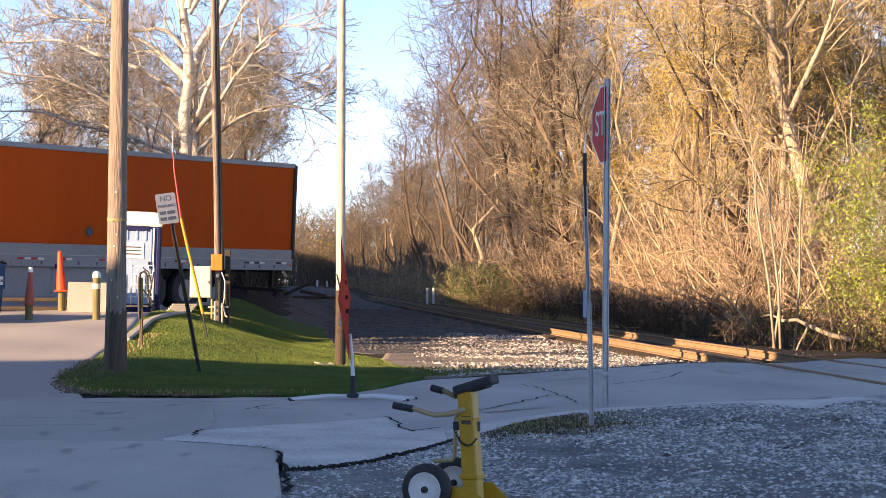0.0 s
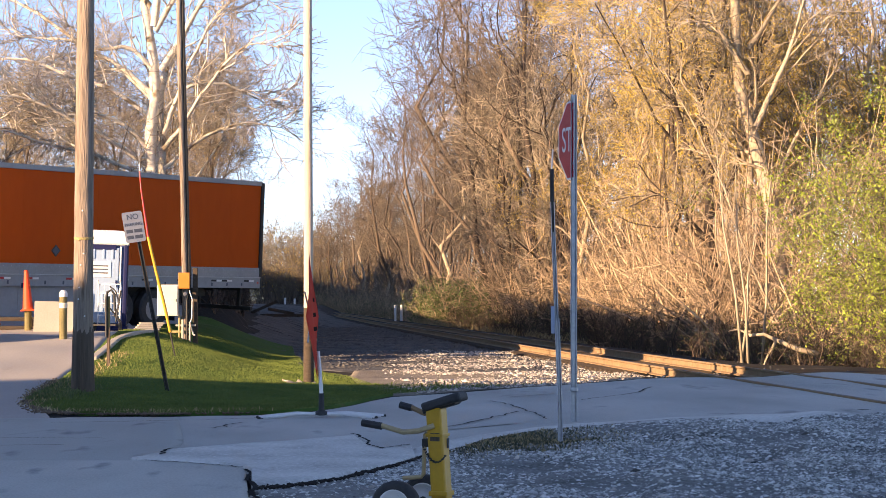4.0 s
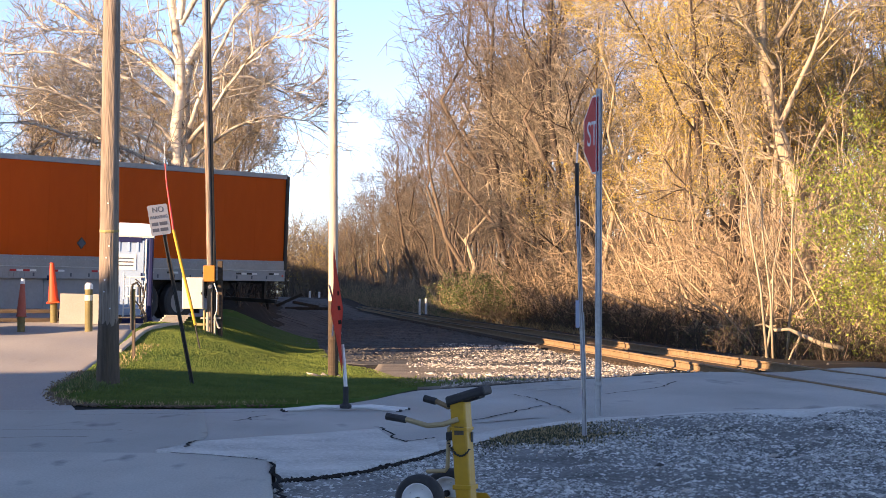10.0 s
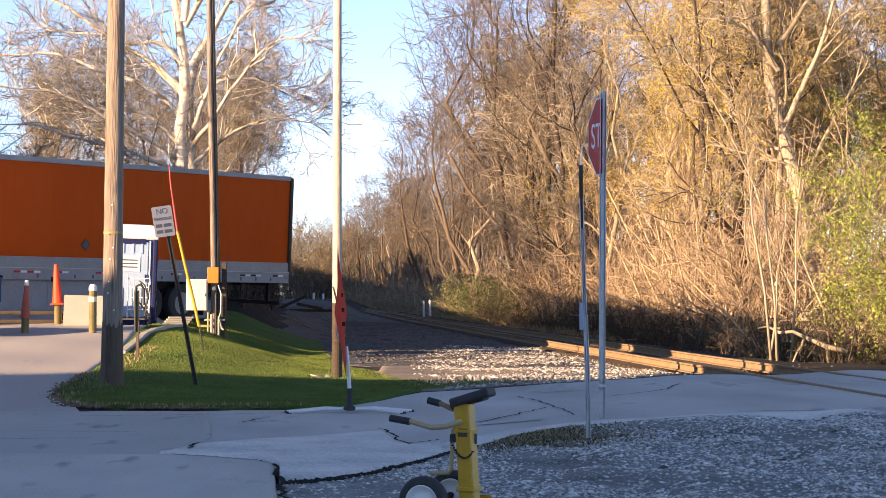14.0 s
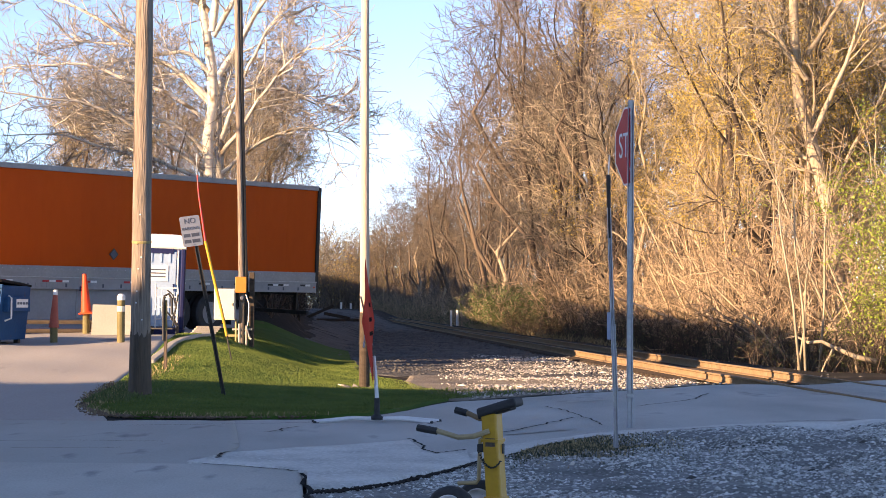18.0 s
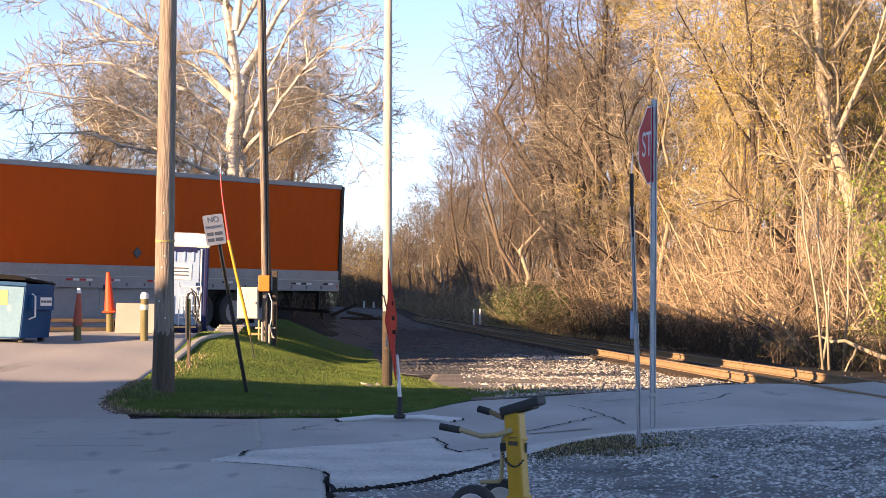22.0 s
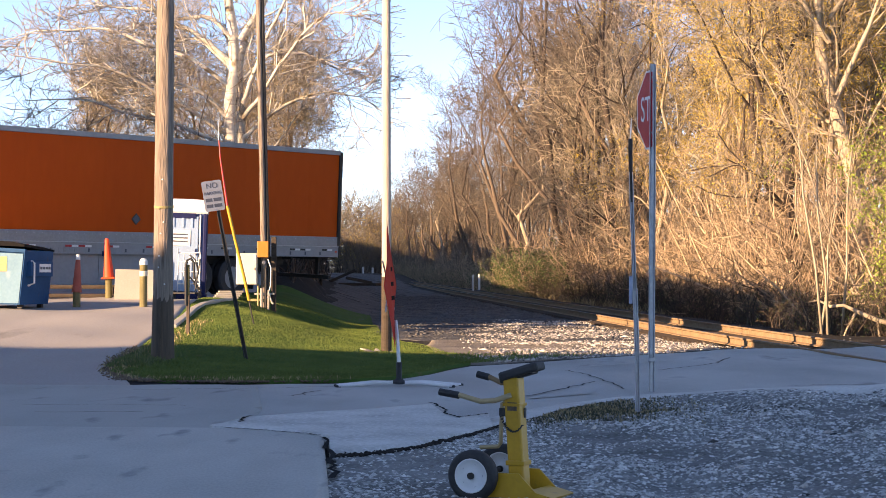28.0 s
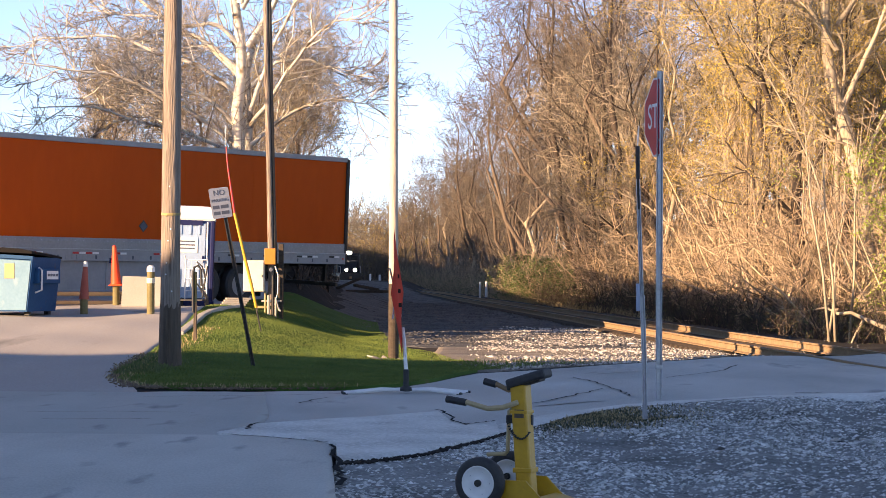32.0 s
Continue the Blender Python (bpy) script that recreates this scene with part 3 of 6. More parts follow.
# inner trees: twigs coloured dark for the shade inside the wood
DEEP_KINDS = [tree_meshes(80 + k, 17 + 2 * k, 0.2, 12, 5.5, 6, 4, 2.1, 2, M_BARK, M_SHADE_TWIG, low=0.05, up=0.3, lean=0.3, thick=2.6) for k in range(2)]
FAR_KINDS = [tree_meshes(60 + k, 17 + 2 * k, 0.26, 11, 5.5, 5, 4, 1.9, 2, M_PALE_BARK if k == 1 else M_BARK, M_BROWN_TWIG, low=0.2, up=0.32, lean=0.36, thick=2.6, limb_r=0.42, bends=(9, 0.2, 2)) for k in range(4)]


def wood_tree(kinds, x, y, scale, label, category="tree", group="bare trees beyond the track"):
    z = float(land(x, y)) - 0.05
    plant("bare_tree", TREES.choice(kinds), pose(x, y, z, 0, 0, TREES.uniform(0, 360)), label, category, group, scale)


for k in range(34):
    y = 62 + 58 * (k / 34) + TREES.uniform(-1.5, 1.5)
    x = float(track_x(y)) + 7.0 + TREES.uniform(0, 13)
    bud = x > 8.5 + 0.03 * (y - 60) and y < 92
    wood_tree(BUD_KINDS if bud else NEAR_KINDS, x, y, TREES.uniform(0.75, 1.1),
              "slender sunlit tree with yellow spring buds" if bud else "bare slender woodland tree in early spring")
for k in range(46):
    y = 105 + 150 * (k / 46) + TREES.uniform(-3, 3)
    x = float(track_x(y)) + 7.5 + TREES.uniform(0, 15) * (0.5 + 0.5 * k / 46)
    wood_tree(FAR_KINDS, x + max(0.0, 0.02 * (y - 150)), y, TREES.uniform(0.85, 1.2) * (1 - 0.25 * float(ease(y, 170, 240))), "bare grey-brown woodland tree in early spring")
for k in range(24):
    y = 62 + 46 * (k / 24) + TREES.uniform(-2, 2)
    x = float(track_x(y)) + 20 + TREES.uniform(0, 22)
    wood_tree(DEEP_KINDS, x, y, TREES.uniform(0.9, 1.2), "bare tree deep in the wood, shade put into its twig colour", group="trees deep in the wood")
FULL_KINDS = [tree_meshes(70 + k, 16 + k, 0.2, 14, 5.0, 6, 4, 1.9, 2, M_BARK, M_BROWN_TWIG, low=0.22, up=0.3, lean=0.25, thick=2.6) for k in range(2)]
for k in range(34):
    y = 175 + 3.6 * k + TREES.uniform(-2, 2)
    x = float(track_x(y)) + 9 + TREES.uniform(0, 14)
    wood_tree(FULL_KINDS, x, y, TREES.uniform(0.75, 1.0), "finely twigged bare tree far along the track", group="distant trees")
for k in range(45):
    y = 300 + TREES.uniform(0, 90)
    x = float(track_x(y)) + TREES.uniform(-30, 60)
    if abs(x - float(track_x(y))) > 6:
        wood_tree(FAR_KINDS, x, y, TREES.uniform(0.5, 0.7), "distant bare tree at the bend of the track", group="distant trees")

YARD_KINDS = [tree_meshes(90 + k, 18, 0.2, 20, 6.2, 7, 4, 2.2, 2, M_BARK, M_TWIG, M_BUD if k else None, 2, 0.05, low=0.08, up=0.3, lean=0.15, thick=3.0, limb_r=0.35) for k in range(2)]
# tall dark-barked trees in the front rank of the wood
DARK_KINDS = [tree_meshes(120 + k, 23 + k, 0.23, 9, 6.5, 5, 3, 2.0, 2, M_DARK_BARK, M_BROWN_TWIG, low=0.3, up=0.42, lean=0.3, thick=2.5, spread=0.65, limb_r=0.65, bends=(9, 0.22, 2)) for k in range(3)]
for k in range(22):
    y = 100 + 5.3 * k + TREES.uniform(-1.5, 1.5)
    x = float(track_x(y)) + 6.6 + max(0.0, 0.06 * (y - 150)) + TREES.uniform(0, 6)
    wood_tree(DARK_KINDS, x, y, TREES.uniform(0.75, 1.05), "tall dark-barked bare tree beside the track")
# the great sycamore behind the trailer
SYC_LIMBS = [
    ([(0, 0), (-0.05, 4), (-0.1, 6.5), (0, 9), (-0.08, 10.6), (-0.35, 12.6), (-0.6, 16), (-0.4, 21)], 0.31),
    ([(0.3, 0), (0.36, 4), (0.36, 6.5), (0.22, 8.6), (0.9, 10.4), (2.0, 12.4), (2.6, 15.5)], 0.25),
    ([(-0.05, 10.4), (0.28, 13), (0.6, 17), (0.8, 20)], 0.17),
    ([(0.25, 8.6), (1.2, 10.3), (2.0, 11.6), (3.2, 13.2), (4.4, 14.8)], 0.13),
    ([(0.36, 6.0), (1.2, 8.2), (1.8, 9.2), (2.4, 10.3), (3.6, 11.4)], 0.1),
    ([(0.36, 5.4), (1.9, 7.4), (2.9, 8.8), (3.7, 9.4), (5.2, 9.1)], 0.1),
    ([(-0.05, 8.6), (-1.0, 9.6), (-2.2, 9.4), (-3.4, 9.8), (-5.4, 9.9)], 0.11),
    ([(-0.08, 7.6), (-1.5, 8.9), (-3.3, 9.9), (-4.3, 10.8), (-5.4, 11.6), (-7.0, 12.3), (-8.6, 11.5)], 0.115),
    ([(-0.1, 6.6), (-1.5, 7.8), (-3.3, 8.2), (-4.7, 8.9), (-6.3, 8.7), (-8.2, 8.9), (-9.0, 8.3)], 0.1),
    ([(-0.08, 4.6), (-2, 5.9), (-3.6, 6.8), (-4.8, 7.4), (-6.5, 7.3), (-8.3, 7.6)], 0.1),
    ([(-0.08, 4.2), (-2.2, 5.2), (-4.2, 5.5), (-6.2, 6.2), (-8.2, 5.9)], 0.09),
    ([(-0.2, 11.2), (-1.6, 13.0), (-3.5, 14.3), (-6.2, 14.5)], 0.13),
    ([(0.0, 10.2), (1.0, 12.0), (2.2, 13.6), (4.2, 15.2)], 0.13),
    ([(-0.1, 7.4), (-1.2, 8.6), (-1.9, 8.75), (-3.0, 8.3)], 0.1),
    ([(0.36, 7.0), (1.4, 8.2), (2.9, 8.3), (4.8, 7.4)], 0.1),
    ([(-0.05, 5.2), (-1.4, 6.6), (-2.6, 6.9), (-4.2, 6.3)], 0.1),
    ([(0.36, 4.6), (2.0, 6.0), (3.6, 6.6), (5.0, 6.4)], 0.1),
    ([(-0.3, 12.4), (-1.0, 14.5), (-2.8, 16.5)], 0.12),
]
SYC = guided_tree(5, [a for a, _ in SYC_LIMBS], [r for _, r in SYC_LIMBS], 13, 2.9, 9, 1.5, 3, M_SYCAMORE, M_SYC_TWIG, thick=1.8)
plant("sycamore_tree", SYC, pose(-8.45, 78, ground_at(-8.45, 78) - 0.05), "tall bare white-barked sycamore behind the trailer", "tree")
for (x, y, s) in ((-6.6, 92, 0.5), (-7.6, 95, 0.56), (-13, 100, 0.64), (-9.2, 90, 0.54), (-11, 112, 0.56), (-16, 92, 0.55), (-15, 104, 0.6), (-5.9, 98, 0.44), (-12, 106, 0.55), (-17, 116, 0.52), (-9.5, 120, 0.55), (-15, 126, 0.56), (-19, 106, 0.6), (-18, 97, 0.5), (-8.0, 104, 0.6)):
    wood_tree(YARD_KINDS, x, y, s * 0.95, "smaller bare tree behind the sycamore", group="bare trees behind the yard")

# ---- brush along the wood's edge ----


def brush(name, seed, count, place, height, mat, label, radius=0.012, leaf=None, leaf_count=0, leaf_size=0.05, thick=1.0, lean=0.32, side=0.34, twigs=(6, 4)):
    rng = np.random.default_rng(seed)
    base = np.array([place(rng) for _ in range(count)])
    base = np.column_stack([base, land(base[:, 0], base[:, 1]) - 0.05])
    h = height * (0.4 + 0.8 * rng.random((count, 1)))
    d = np.column_stack([rng.normal(size=(count, 2)) * lean, np.ones(count)])
    P = np.zeros((count, 6, 3))
    P[:, 0] = base
    for k in range(1, 6):
        d = d + rng.normal(size=d.shape) * max(lean * 0.62, 0.13) * np.array([1, 1, 0.3])
        d /= np.linalg.norm(d, axis=1, keepdims=True)
        P[:, k] = P[:, k - 1] + d * h / 5
    R = radius * thick * (0.6 + 0.9 * rng.random((count, 1))) * np.linspace(1, 0.35, 6)[None]
    P1, R1 = sprout(rng, P, R, twigs[0], height * side, 1.0, 0.15, 4, 0.6, 0.28, 0.15)
    P2, R2 = sprout(rng, P1, R1, twigs[1], height * side * 0.45, 0.9, 0.05, 2, 0.6, 0.25, 0.2)
    R1, R2 = np.maximum(R1, 0.006 * thick), np.maximum(R2, 0.005 * thick)
    ob = tagged(new(name, array_mesh(name, *join([tubes(P, R, 4), tubes(P1, R1, 3), tubes(P2, R2, 3)]), mat)), label, "brush", kind="stuff")
    if leaf:
        lf = new("foliage", array_mesh("foliage", *leaves(rng, P2, leaf_count, leaf_size, 0.1), leaf))
        lf.parent = ob
    return ob


def strip(y0, y1, a, b):
    def place(rng):
        y = y0 + (y1 - y0) * rng.random()
        return float(track_x(y)) + a + (b - a) * rng.random(), y
    return place


brush("brushwood", 3, 560, strip(56, 115, 5.5, 12), 5.5, M_BRUSH, "dense dry sunlit saplings and brush at the wood's edge", 0.015, thick=2.3, lean=0.4, twigs=(6, 3))
brush("brushwood", 17, 330, strip(60, 125, 5.8, 14), 8.5, M_BRUSH, "tall dense sunlit thicket of bare saplings", 0.018, thick=2.5, lean=0.22, side=0.2, twigs=(9, 3))
brush("brushwood", 16, 190, strip(58, 130, 6.5, 18), 10.5, M_PALE_BARK, "tall thin sunlit saplings in the wood", 0.028, thick=1.4, lean=0.16, side=0.16, twigs=(10, 4))
brush("brushwood", 18, 380, strip(112, 255, 4.6, 12), 4.0, M_BRUSH, "bare brush far along the track", 0.015, thick=2.0)
brush("brushwood", 4, 380, strip(110, 260, 6.0, 20), 6.0, M_BROWN_TWIG, "dense bare brush far along the track", 0.016, thick=2.0)
brush("brushwood", 6, 520, lambda r: (-27 + 20 * r.random(), 70 + 50 * r.random()), 6.0, M_BROWN_TWIG, "bare brown brush behind the yard", 0.016, thick=1.5)
brush("far_wood", 10, 700, strip(300, 345, 5, 36), 13.0, M_BROWN_TWIG, "grey-brown budding wood far off at the bend", 0.022, M_BUD, 3, 0.07, thick=3.0, lean=0.22)
brush("brushwood", 9, 800, strip(292, 360, 6, 45), 7.0, M_BROWN_TWIG, "far brush at the bend of the track", 0.012, thick=3.5)
brush("green_shrubs", 7, 340, strip(118, 150, 4.2, 8.0), 3.2, M_BRUSH, "leafing green shrubs beside the track", 0.02, M_SHRUB, 8, 0.06, thick=1.5)
brush("green_thicket", 8, 200, lambda r: (12.9 + 4.8 * r.random(), 43 + 8 * r.random()), 6.6, M_BROWN_TWIG, "bright green leafy thicket at the roadside", 0.012, M_LEAF, 24, 0.034)

# dark twig colour deepens the shade along the wood's foot
brush("undergrowth", 13, 1700, strip(46, 125, 3.8, 8.5), 1.5, M_SHADE_TWIG, "tangled undergrowth beyond the track, shade put into its colour", 0.014, M_SHRUB, 2, 0.018, twigs=(5, 3))
# scrub added in dark colour to blacken the gap under the trailer
brush("undergrowth", 14, 1500, lambda r: (-12 + 7.6 * r.random(), 60 + 12 * r.random()), 1.3, M_SHADE_TWIG, "scrub added behind the trailer, shade put into its colour", 0.02, thick=1.8)
brush("undergrowth", 15, 500, strip(120, 260, 4.5, 9.0), 2.2, M_BRUSH, "low brown scrub far along the track", 0.016, M_SHRUB, 2, 0.05, thick=2.2)

# ---- the track ----
RAIL_OUT = [(-0.075, 0), (0.075, 0), (0.075, 0.014), (0.012, 0.035), (0.01, 0.125), (0.036, 0.14), (0.036, 0.172), (-0.036, 0.172), (-0.036, 0.14), (-0.01, 0.125), (-0.012, 0.035), (-0.075, 0.014)]
track = thing("railway_track", Matrix(), "rusty single railway track on dark wooden sleepers", "railway track", kind="structure")


def rail(off):
    ys = np.concatenate([np.arange(8, 140, 4.0), np.arange(140, 420, 6.0)])
    bm = bmesh.new()
    rings = []
    for y in ys:
        x, z = float(track_x(y)) + off, float(track_z(y)) - 0.172
        rings.append([bm.verts.new((x + a, y, z + b)) for a, b in RAIL_OUT])
    for a, b in zip(rings, rings[1:]):
        for k in range(12):
            f = bm.faces.new((a[k], a[(k + 1) % 12], b[(k + 1) % 12], b[k]))
            f.material_index = 1 if k == 6 else 0
    ob = part("rail", bm, M_RUST, track)
    ob.data.materials.append(M_RAILHEAD)


rail(-0.755)
rail(0.755)
me_tie = bpy.data.meshes.new("sleeper")
bm = box(2.55, 0.22, 0.17, bevel=0.012)
bm.to_mesh(me_tie)
me_tie.materials.append(M_TIMBER)
for k in range(150):
    y = 38.5 + k * 0.55
    o = new("sleeper", me_tie)
    o.matrix_world = pose(float(track_x(y)) + 0.02 * math.sin(k * 7.0), y, float(track_z(y)) - 0.255, 0, 0, 3.2 + 1.2 * math.sin(k * 3.3))
    o.parent = track

# ---- unseen blocks added to shade the yard, the track and the wood ----
near_caster = thing("unseen_building", pose(0, 0, 0), "unseen plain grey building with a flat roof, shading the near yard", "building", kind="structure")
PLAN = [(-77.4, 24.5), (-21.6, 24.5), (-21.6, -6.0), (-35.4, -6.0), (-42.4, -4.6), (-77.4, -4.6)]
part("wall", plate(PLAN, 11.4, m=pose(0, 0, 5.6, 90)), M_WALL, near_caster)
part("roof", plate(PLAN, 0.3, m=pose(0, 0, 11.4, 90)), M_TRIM, near_caster)
# wing added to shade the road and rails at the crossing
part("caster_wing", box(2.5, 6.0, 10.6, (-25.65, 8.95, 5.2)), M_WALL, near_caster)
# unseen block added to shade the track and the wood behind it
mid_caster = thing("unseen_building", pose(0, 0, 0), "unseen plain grey block added to shade the track and the wood", "building", kind="structure")
part("wall", box(5.6, 36.5, 10.0, (-23.4, 61.75, 5.0)), M_WALL, mid_caster)
part("roof", box(6.0, 36.9, 0.35, (-23.4, 61.75, 10.15)), M_TRIM, mid_caster)
# slabs added at the height that shades the wood's foot, rails left lit
part("caster_slab", box(0.8, 4.7, 2.2, (-20.6, 28.5, 9.3)), M_TRIM, mid_caster, "unseen deep slab added to shade the wood's foot")
part("caster_slab", box(0.8, 10.6, 2.2, (-20.6, 38.3, 9.3)), M_TRIM, mid_caster, "unseen deep slab added to shade the wood's foot")
part("slab_tie", rod((-20.6, 26.5, 10.42), (-20.6, 44, 10.42), 0.05), M_FRAME, mid_caster)

# unseen block added to shade the far rails; its upper part the far wood
far_caster = thing("unseen_building", pose(0, 0, 0), "unseen long plain grey block added to shade the far track", "building", kind="structure")
part("wall", box(6, 116, 15.2, (-48, 118, 7.6)), M_WALL, far_caster)
part("roof", box(6.4, 116.4, 0.35, (-48, 118, 15.3)), M_TRIM, far_caster)
part("raised_block", box(5.8, 54, 3.4, (-48, 148.8, 17.1)), M_WALL, far_caster)
part("raised_top", box(6.2, 54.4, 0.3, (-48, 148.8, 18.9)), M_TRIM, far_caster)

# unseen block added to shade the lower wood at the bend
bend_caster = thing("unseen_building", pose(0, 0, 0), "unseen tall plain grey block added to shade the wood at the bend", "building", kind="structure")
LONG = [(-46.5, 177), (-76, 312), (-84, 312), (-54.5, 177)]
part("wall", plate(LONG, 22.0, m=pose(0, 0, 11.0, -90)), M_WALL, bend_caster)
part("roof", plate(LONG, 0.3, m=pose(0, 0, 22.15, -90)), M_TRIM, bend_caster)

# ---- the trailer ----
TR = Matrix.Translation((-3.02, 54.5, 0.72)) @ pose(0, 0, 0, 0, 0, 51.0) @ pose(0, 0, 0, 2.6)
trailer = thing("semi_trailer", TR, "long orange box trailer with grey rails", "trailer")
L, WID = 16.15, 2.59
# x runs from the rear (0) to the front (-L); the seen side lies at y = 0, the box behind it
for k in range(13):
    part("side_panel", box(L / 13 - 0.0015, 0.04, 2.33, (-(k + 0.5) * L / 13, 0.02, 2.835), 0.001), M_ORANGE, trailer, "orange painted side panel")
part("side_wall", box(L, 0.04, 2.33, (-L / 2, WID - 0.02, 2.835)), M_ORANGE, trailer, "orange painted side wall")
part("roof", box(L, WID, 0.06, (-L / 2, WID / 2, 4.08)), M_SKIRT, trailer)
part("front_wall", box(0.06, WID - 0.1, 2.9, (-L + 0.03, WID / 2, 2.6)), M_ORANGE, trailer)
for k in (0.25, 0.75):
    door = part("rear_door", box(0.06, WID / 2 - 0.06, 2.75, (0.0, WID * k, 2.62), 0.01), M_SKIRT, trailer)
    part("lock_rod", rod((0.06, WID * k, 1.3), (0.06, WID * k, 3.95), 0.017), M_STEEL, door)
part("floor", box(L, WID - 0.1, 0.2, (-L / 2, WID / 2, 1.2)), M_FRAME, trailer)
part("top_rail", box(L + 0.02, 0.07, 0.13, (-L / 2, -0.005, 4.05), 0.012), M_TRIM, trailer, "grey top rail")
part("band", box(L + 0.02, 0.07, 0.28, (-L / 2, -0.005, 1.53), 0.012), M_TRIM, trailer, "grey band above the bottom rail")
part("bottom_rail", box(L + 0.02, 0.09, 0.3, (-L / 2, -0.01, 1.25), 0.012), M_SKIRT, trailer, "pale grey bottom rail")
part("corner_post", box(0.12, 0.1, 2.95, (0.03, 0.0, 2.6), 0.015), M_FRAME, trailer)
part("lamp", box(0.05, 0.03, 0.04, (-0.1, -0.06, 1.25)), M_CONE, trailer, "small amber side lamp")
for k in range(12):                                       # reflective tape in red and white lengths
    x = -0.35 - k * 1.32
    part("tape", box(0.2, 0.006, 0.05, (x, -0.059, 1.3)), M_WHITE, trailer, "white reflective tape")
    part("tape", box(0.2, 0.006, 0.05, (x - 0.21, -0.059, 1.3)), M_RED if k > 3 else M_FRAME, trailer, "red reflective tape")
    if k % 3 == 1:
        part("tape", box(0.2, 0.006, 0.05, (x + 0.21, -0.059, 1.3)), M_RED if k > 3 else M_FRAME, trailer, "red reflective tape")
        part("tape", box(0.2, 0.006, 0.05, (x + 0.42, -0.059, 1.3)), M_WHITE, trailer, "white reflective tape")
part("ledge", box(L + 0.02, 0.03, 0.025, (-L / 2, -0.062, 1.395), 0.004), M_STEEL, trailer, "thin bright ledge between the rails")
for k in range(26):                                       # dark stake pockets in the bottom rail
    part("stake_pocket", box(0.05, 0.008, 0.09, (-0.75 - k * 0.6, -0.0575, 1.2)), M_GREY, trailer)
for k in range(60):                                       # rivets along the rail
    part("rivet", box(0.02, 0.012, 0.02, (-0.2 - k * 0.26, -0.045, 1.6)), M_STEEL, trailer)
placard = part("placard", box(0.22, 0.012, 0.22, (0, 0, 0), turn=pose(0, 0, 0, 0, 45, 0)), M_POLE_DARK, trailer, "diamond-shaped placard holder")
placard.matrix_local = pose(-7.6, -0.012, 2.0)
part("plate", box(0.16, 0.006, 0.16, (0, -0.009, 0), turn=pose(0, 0, 0, 0, 45, 0)), M_GREY, placard)
for k in range(9):
    part("number_bar", box(0.07, 0.005, 0.12, (-9.4 - k * 0.17, -0.06, 1.2)), M_TRIM, trailer, "faded fleet number as a bar")
part("label_bar", box(0.24, 0.005, 0.12, (-8.6, -0.06, 1.12)), M_NAVY, trailer, "small dark label")
for k in range(3):
    part("skirt_panel", box(2.25, 0.03, 0.74, (-7.6 - k * 2.26, 0.06, 0.73), 0.006), M_SKIRT, trailer, "pale side skirt panel")
for x in (-4.05, -5.3):                                   # tandem axles
    part("axle", rod((x, 0.2, 0.52), (x, WID - 0.2, 0.52), 0.07), M_FRAME, trailer)
    for y in (0.16, 0.5, WID - 0.5, WID - 0.16):
        w = part("wheel", lathe([(0.3, -0.13), (0.47, -0.14), (0.52, -0.1), (0.52, 0.1), (0.47, 0.14), (0.3, 0.13)], 28, m=pose(x, y, 0.52, 90), caps=False), M_BLACK, trailer, smooth=False)
        part("rim", lathe([(0.1, -0.16), (0.13, -0.16), (0.15, -0.1), (0.27, -0.1), (0.295, -0.135), (0.295, 0.12), (0.1, 0.12)], 24, m=pose(x, y, 0.52, 90)), M_TRIM, w)
for y in (0.5, WID - 0.5):
    part("frame_beam", box(5.2, 0.12, 0.24, (-4.3, y, 0.98)), M_FRAME, trailer)
    part("mud_flap", box(0.02, 0.6, 0.7, (-3.2, y - 0.1 if y < 1 else y + 0.1, 0.55)), M_BLACK, trailer)
    part("landing_leg", box(0.14, 0.14, 1.0, (-13.2, y, 0.55)), M_FRAME, trailer)
    part("guard_post", box(0.08, 0.1, 0.62, (-0.12, y + 0.1, 0.82)), M_FRAME, trailer, "dark post of the rear guard")
part("rear_guard", box(0.1, WID - 0.25, 0.11, (-0.12, WID / 2, 0.52), 0.01), M_FRAME, trailer)
for k in range(14):
    part("cross_member", box(0.06, WID - 0.2, 0.12, (-0.6 - k * 1.12, WID / 2, 1.08)), M_FRAME, trailer)

# ---- poles and signs ----


p1 = thing("utility_pole", pose(-4.13, 28.5, ground_at(-4.13, 28.5) - 0.05), "tall weathered wooden utility pole at the grass edge", "utility pole")
part("shaft", pipe([(0.0, 0, -0.2), (0.0, 0, 0.0), (0.0, 0, 1.2), (0.005, 0, 3), (0.02, 0, 6), (0.03, 0, 9), (0.03, 0, 11)], [0.165, 0.16, 0.145, 0.138, 0.125, 0.11, 0.1], 20), M_POLE, p1, smooth=True)
part("ribbon", lathe([(0.142, -0.02), (0.147, -0.015), (0.147, 0.015), (0.142, 0.02)], 20, m=pose(0.004, 0, 2.35, 6)), M_YELLOW_OLD, p1, "yellow tape tied round the pole")
part("ribbon_end", box(0.012, 0.004, 0.09, (-0.02, -0.145, 2.33), turn=pose(0, 0, 0, 0, 60, 0)), M_YELLOW_OLD, p1)
for k, (x, z) in enumerate(((-0.04, 1.62), (0.02, 2.12), (-0.02, 1.95), (0.04, 1.2), (-0.05, 1.45), (0.0, 2.75))):
    part("tag", box(0.02, 0.008, 0.022, (x, -0.142, z)), M_WHITE, p1, "small pale tag nailed to the pole")
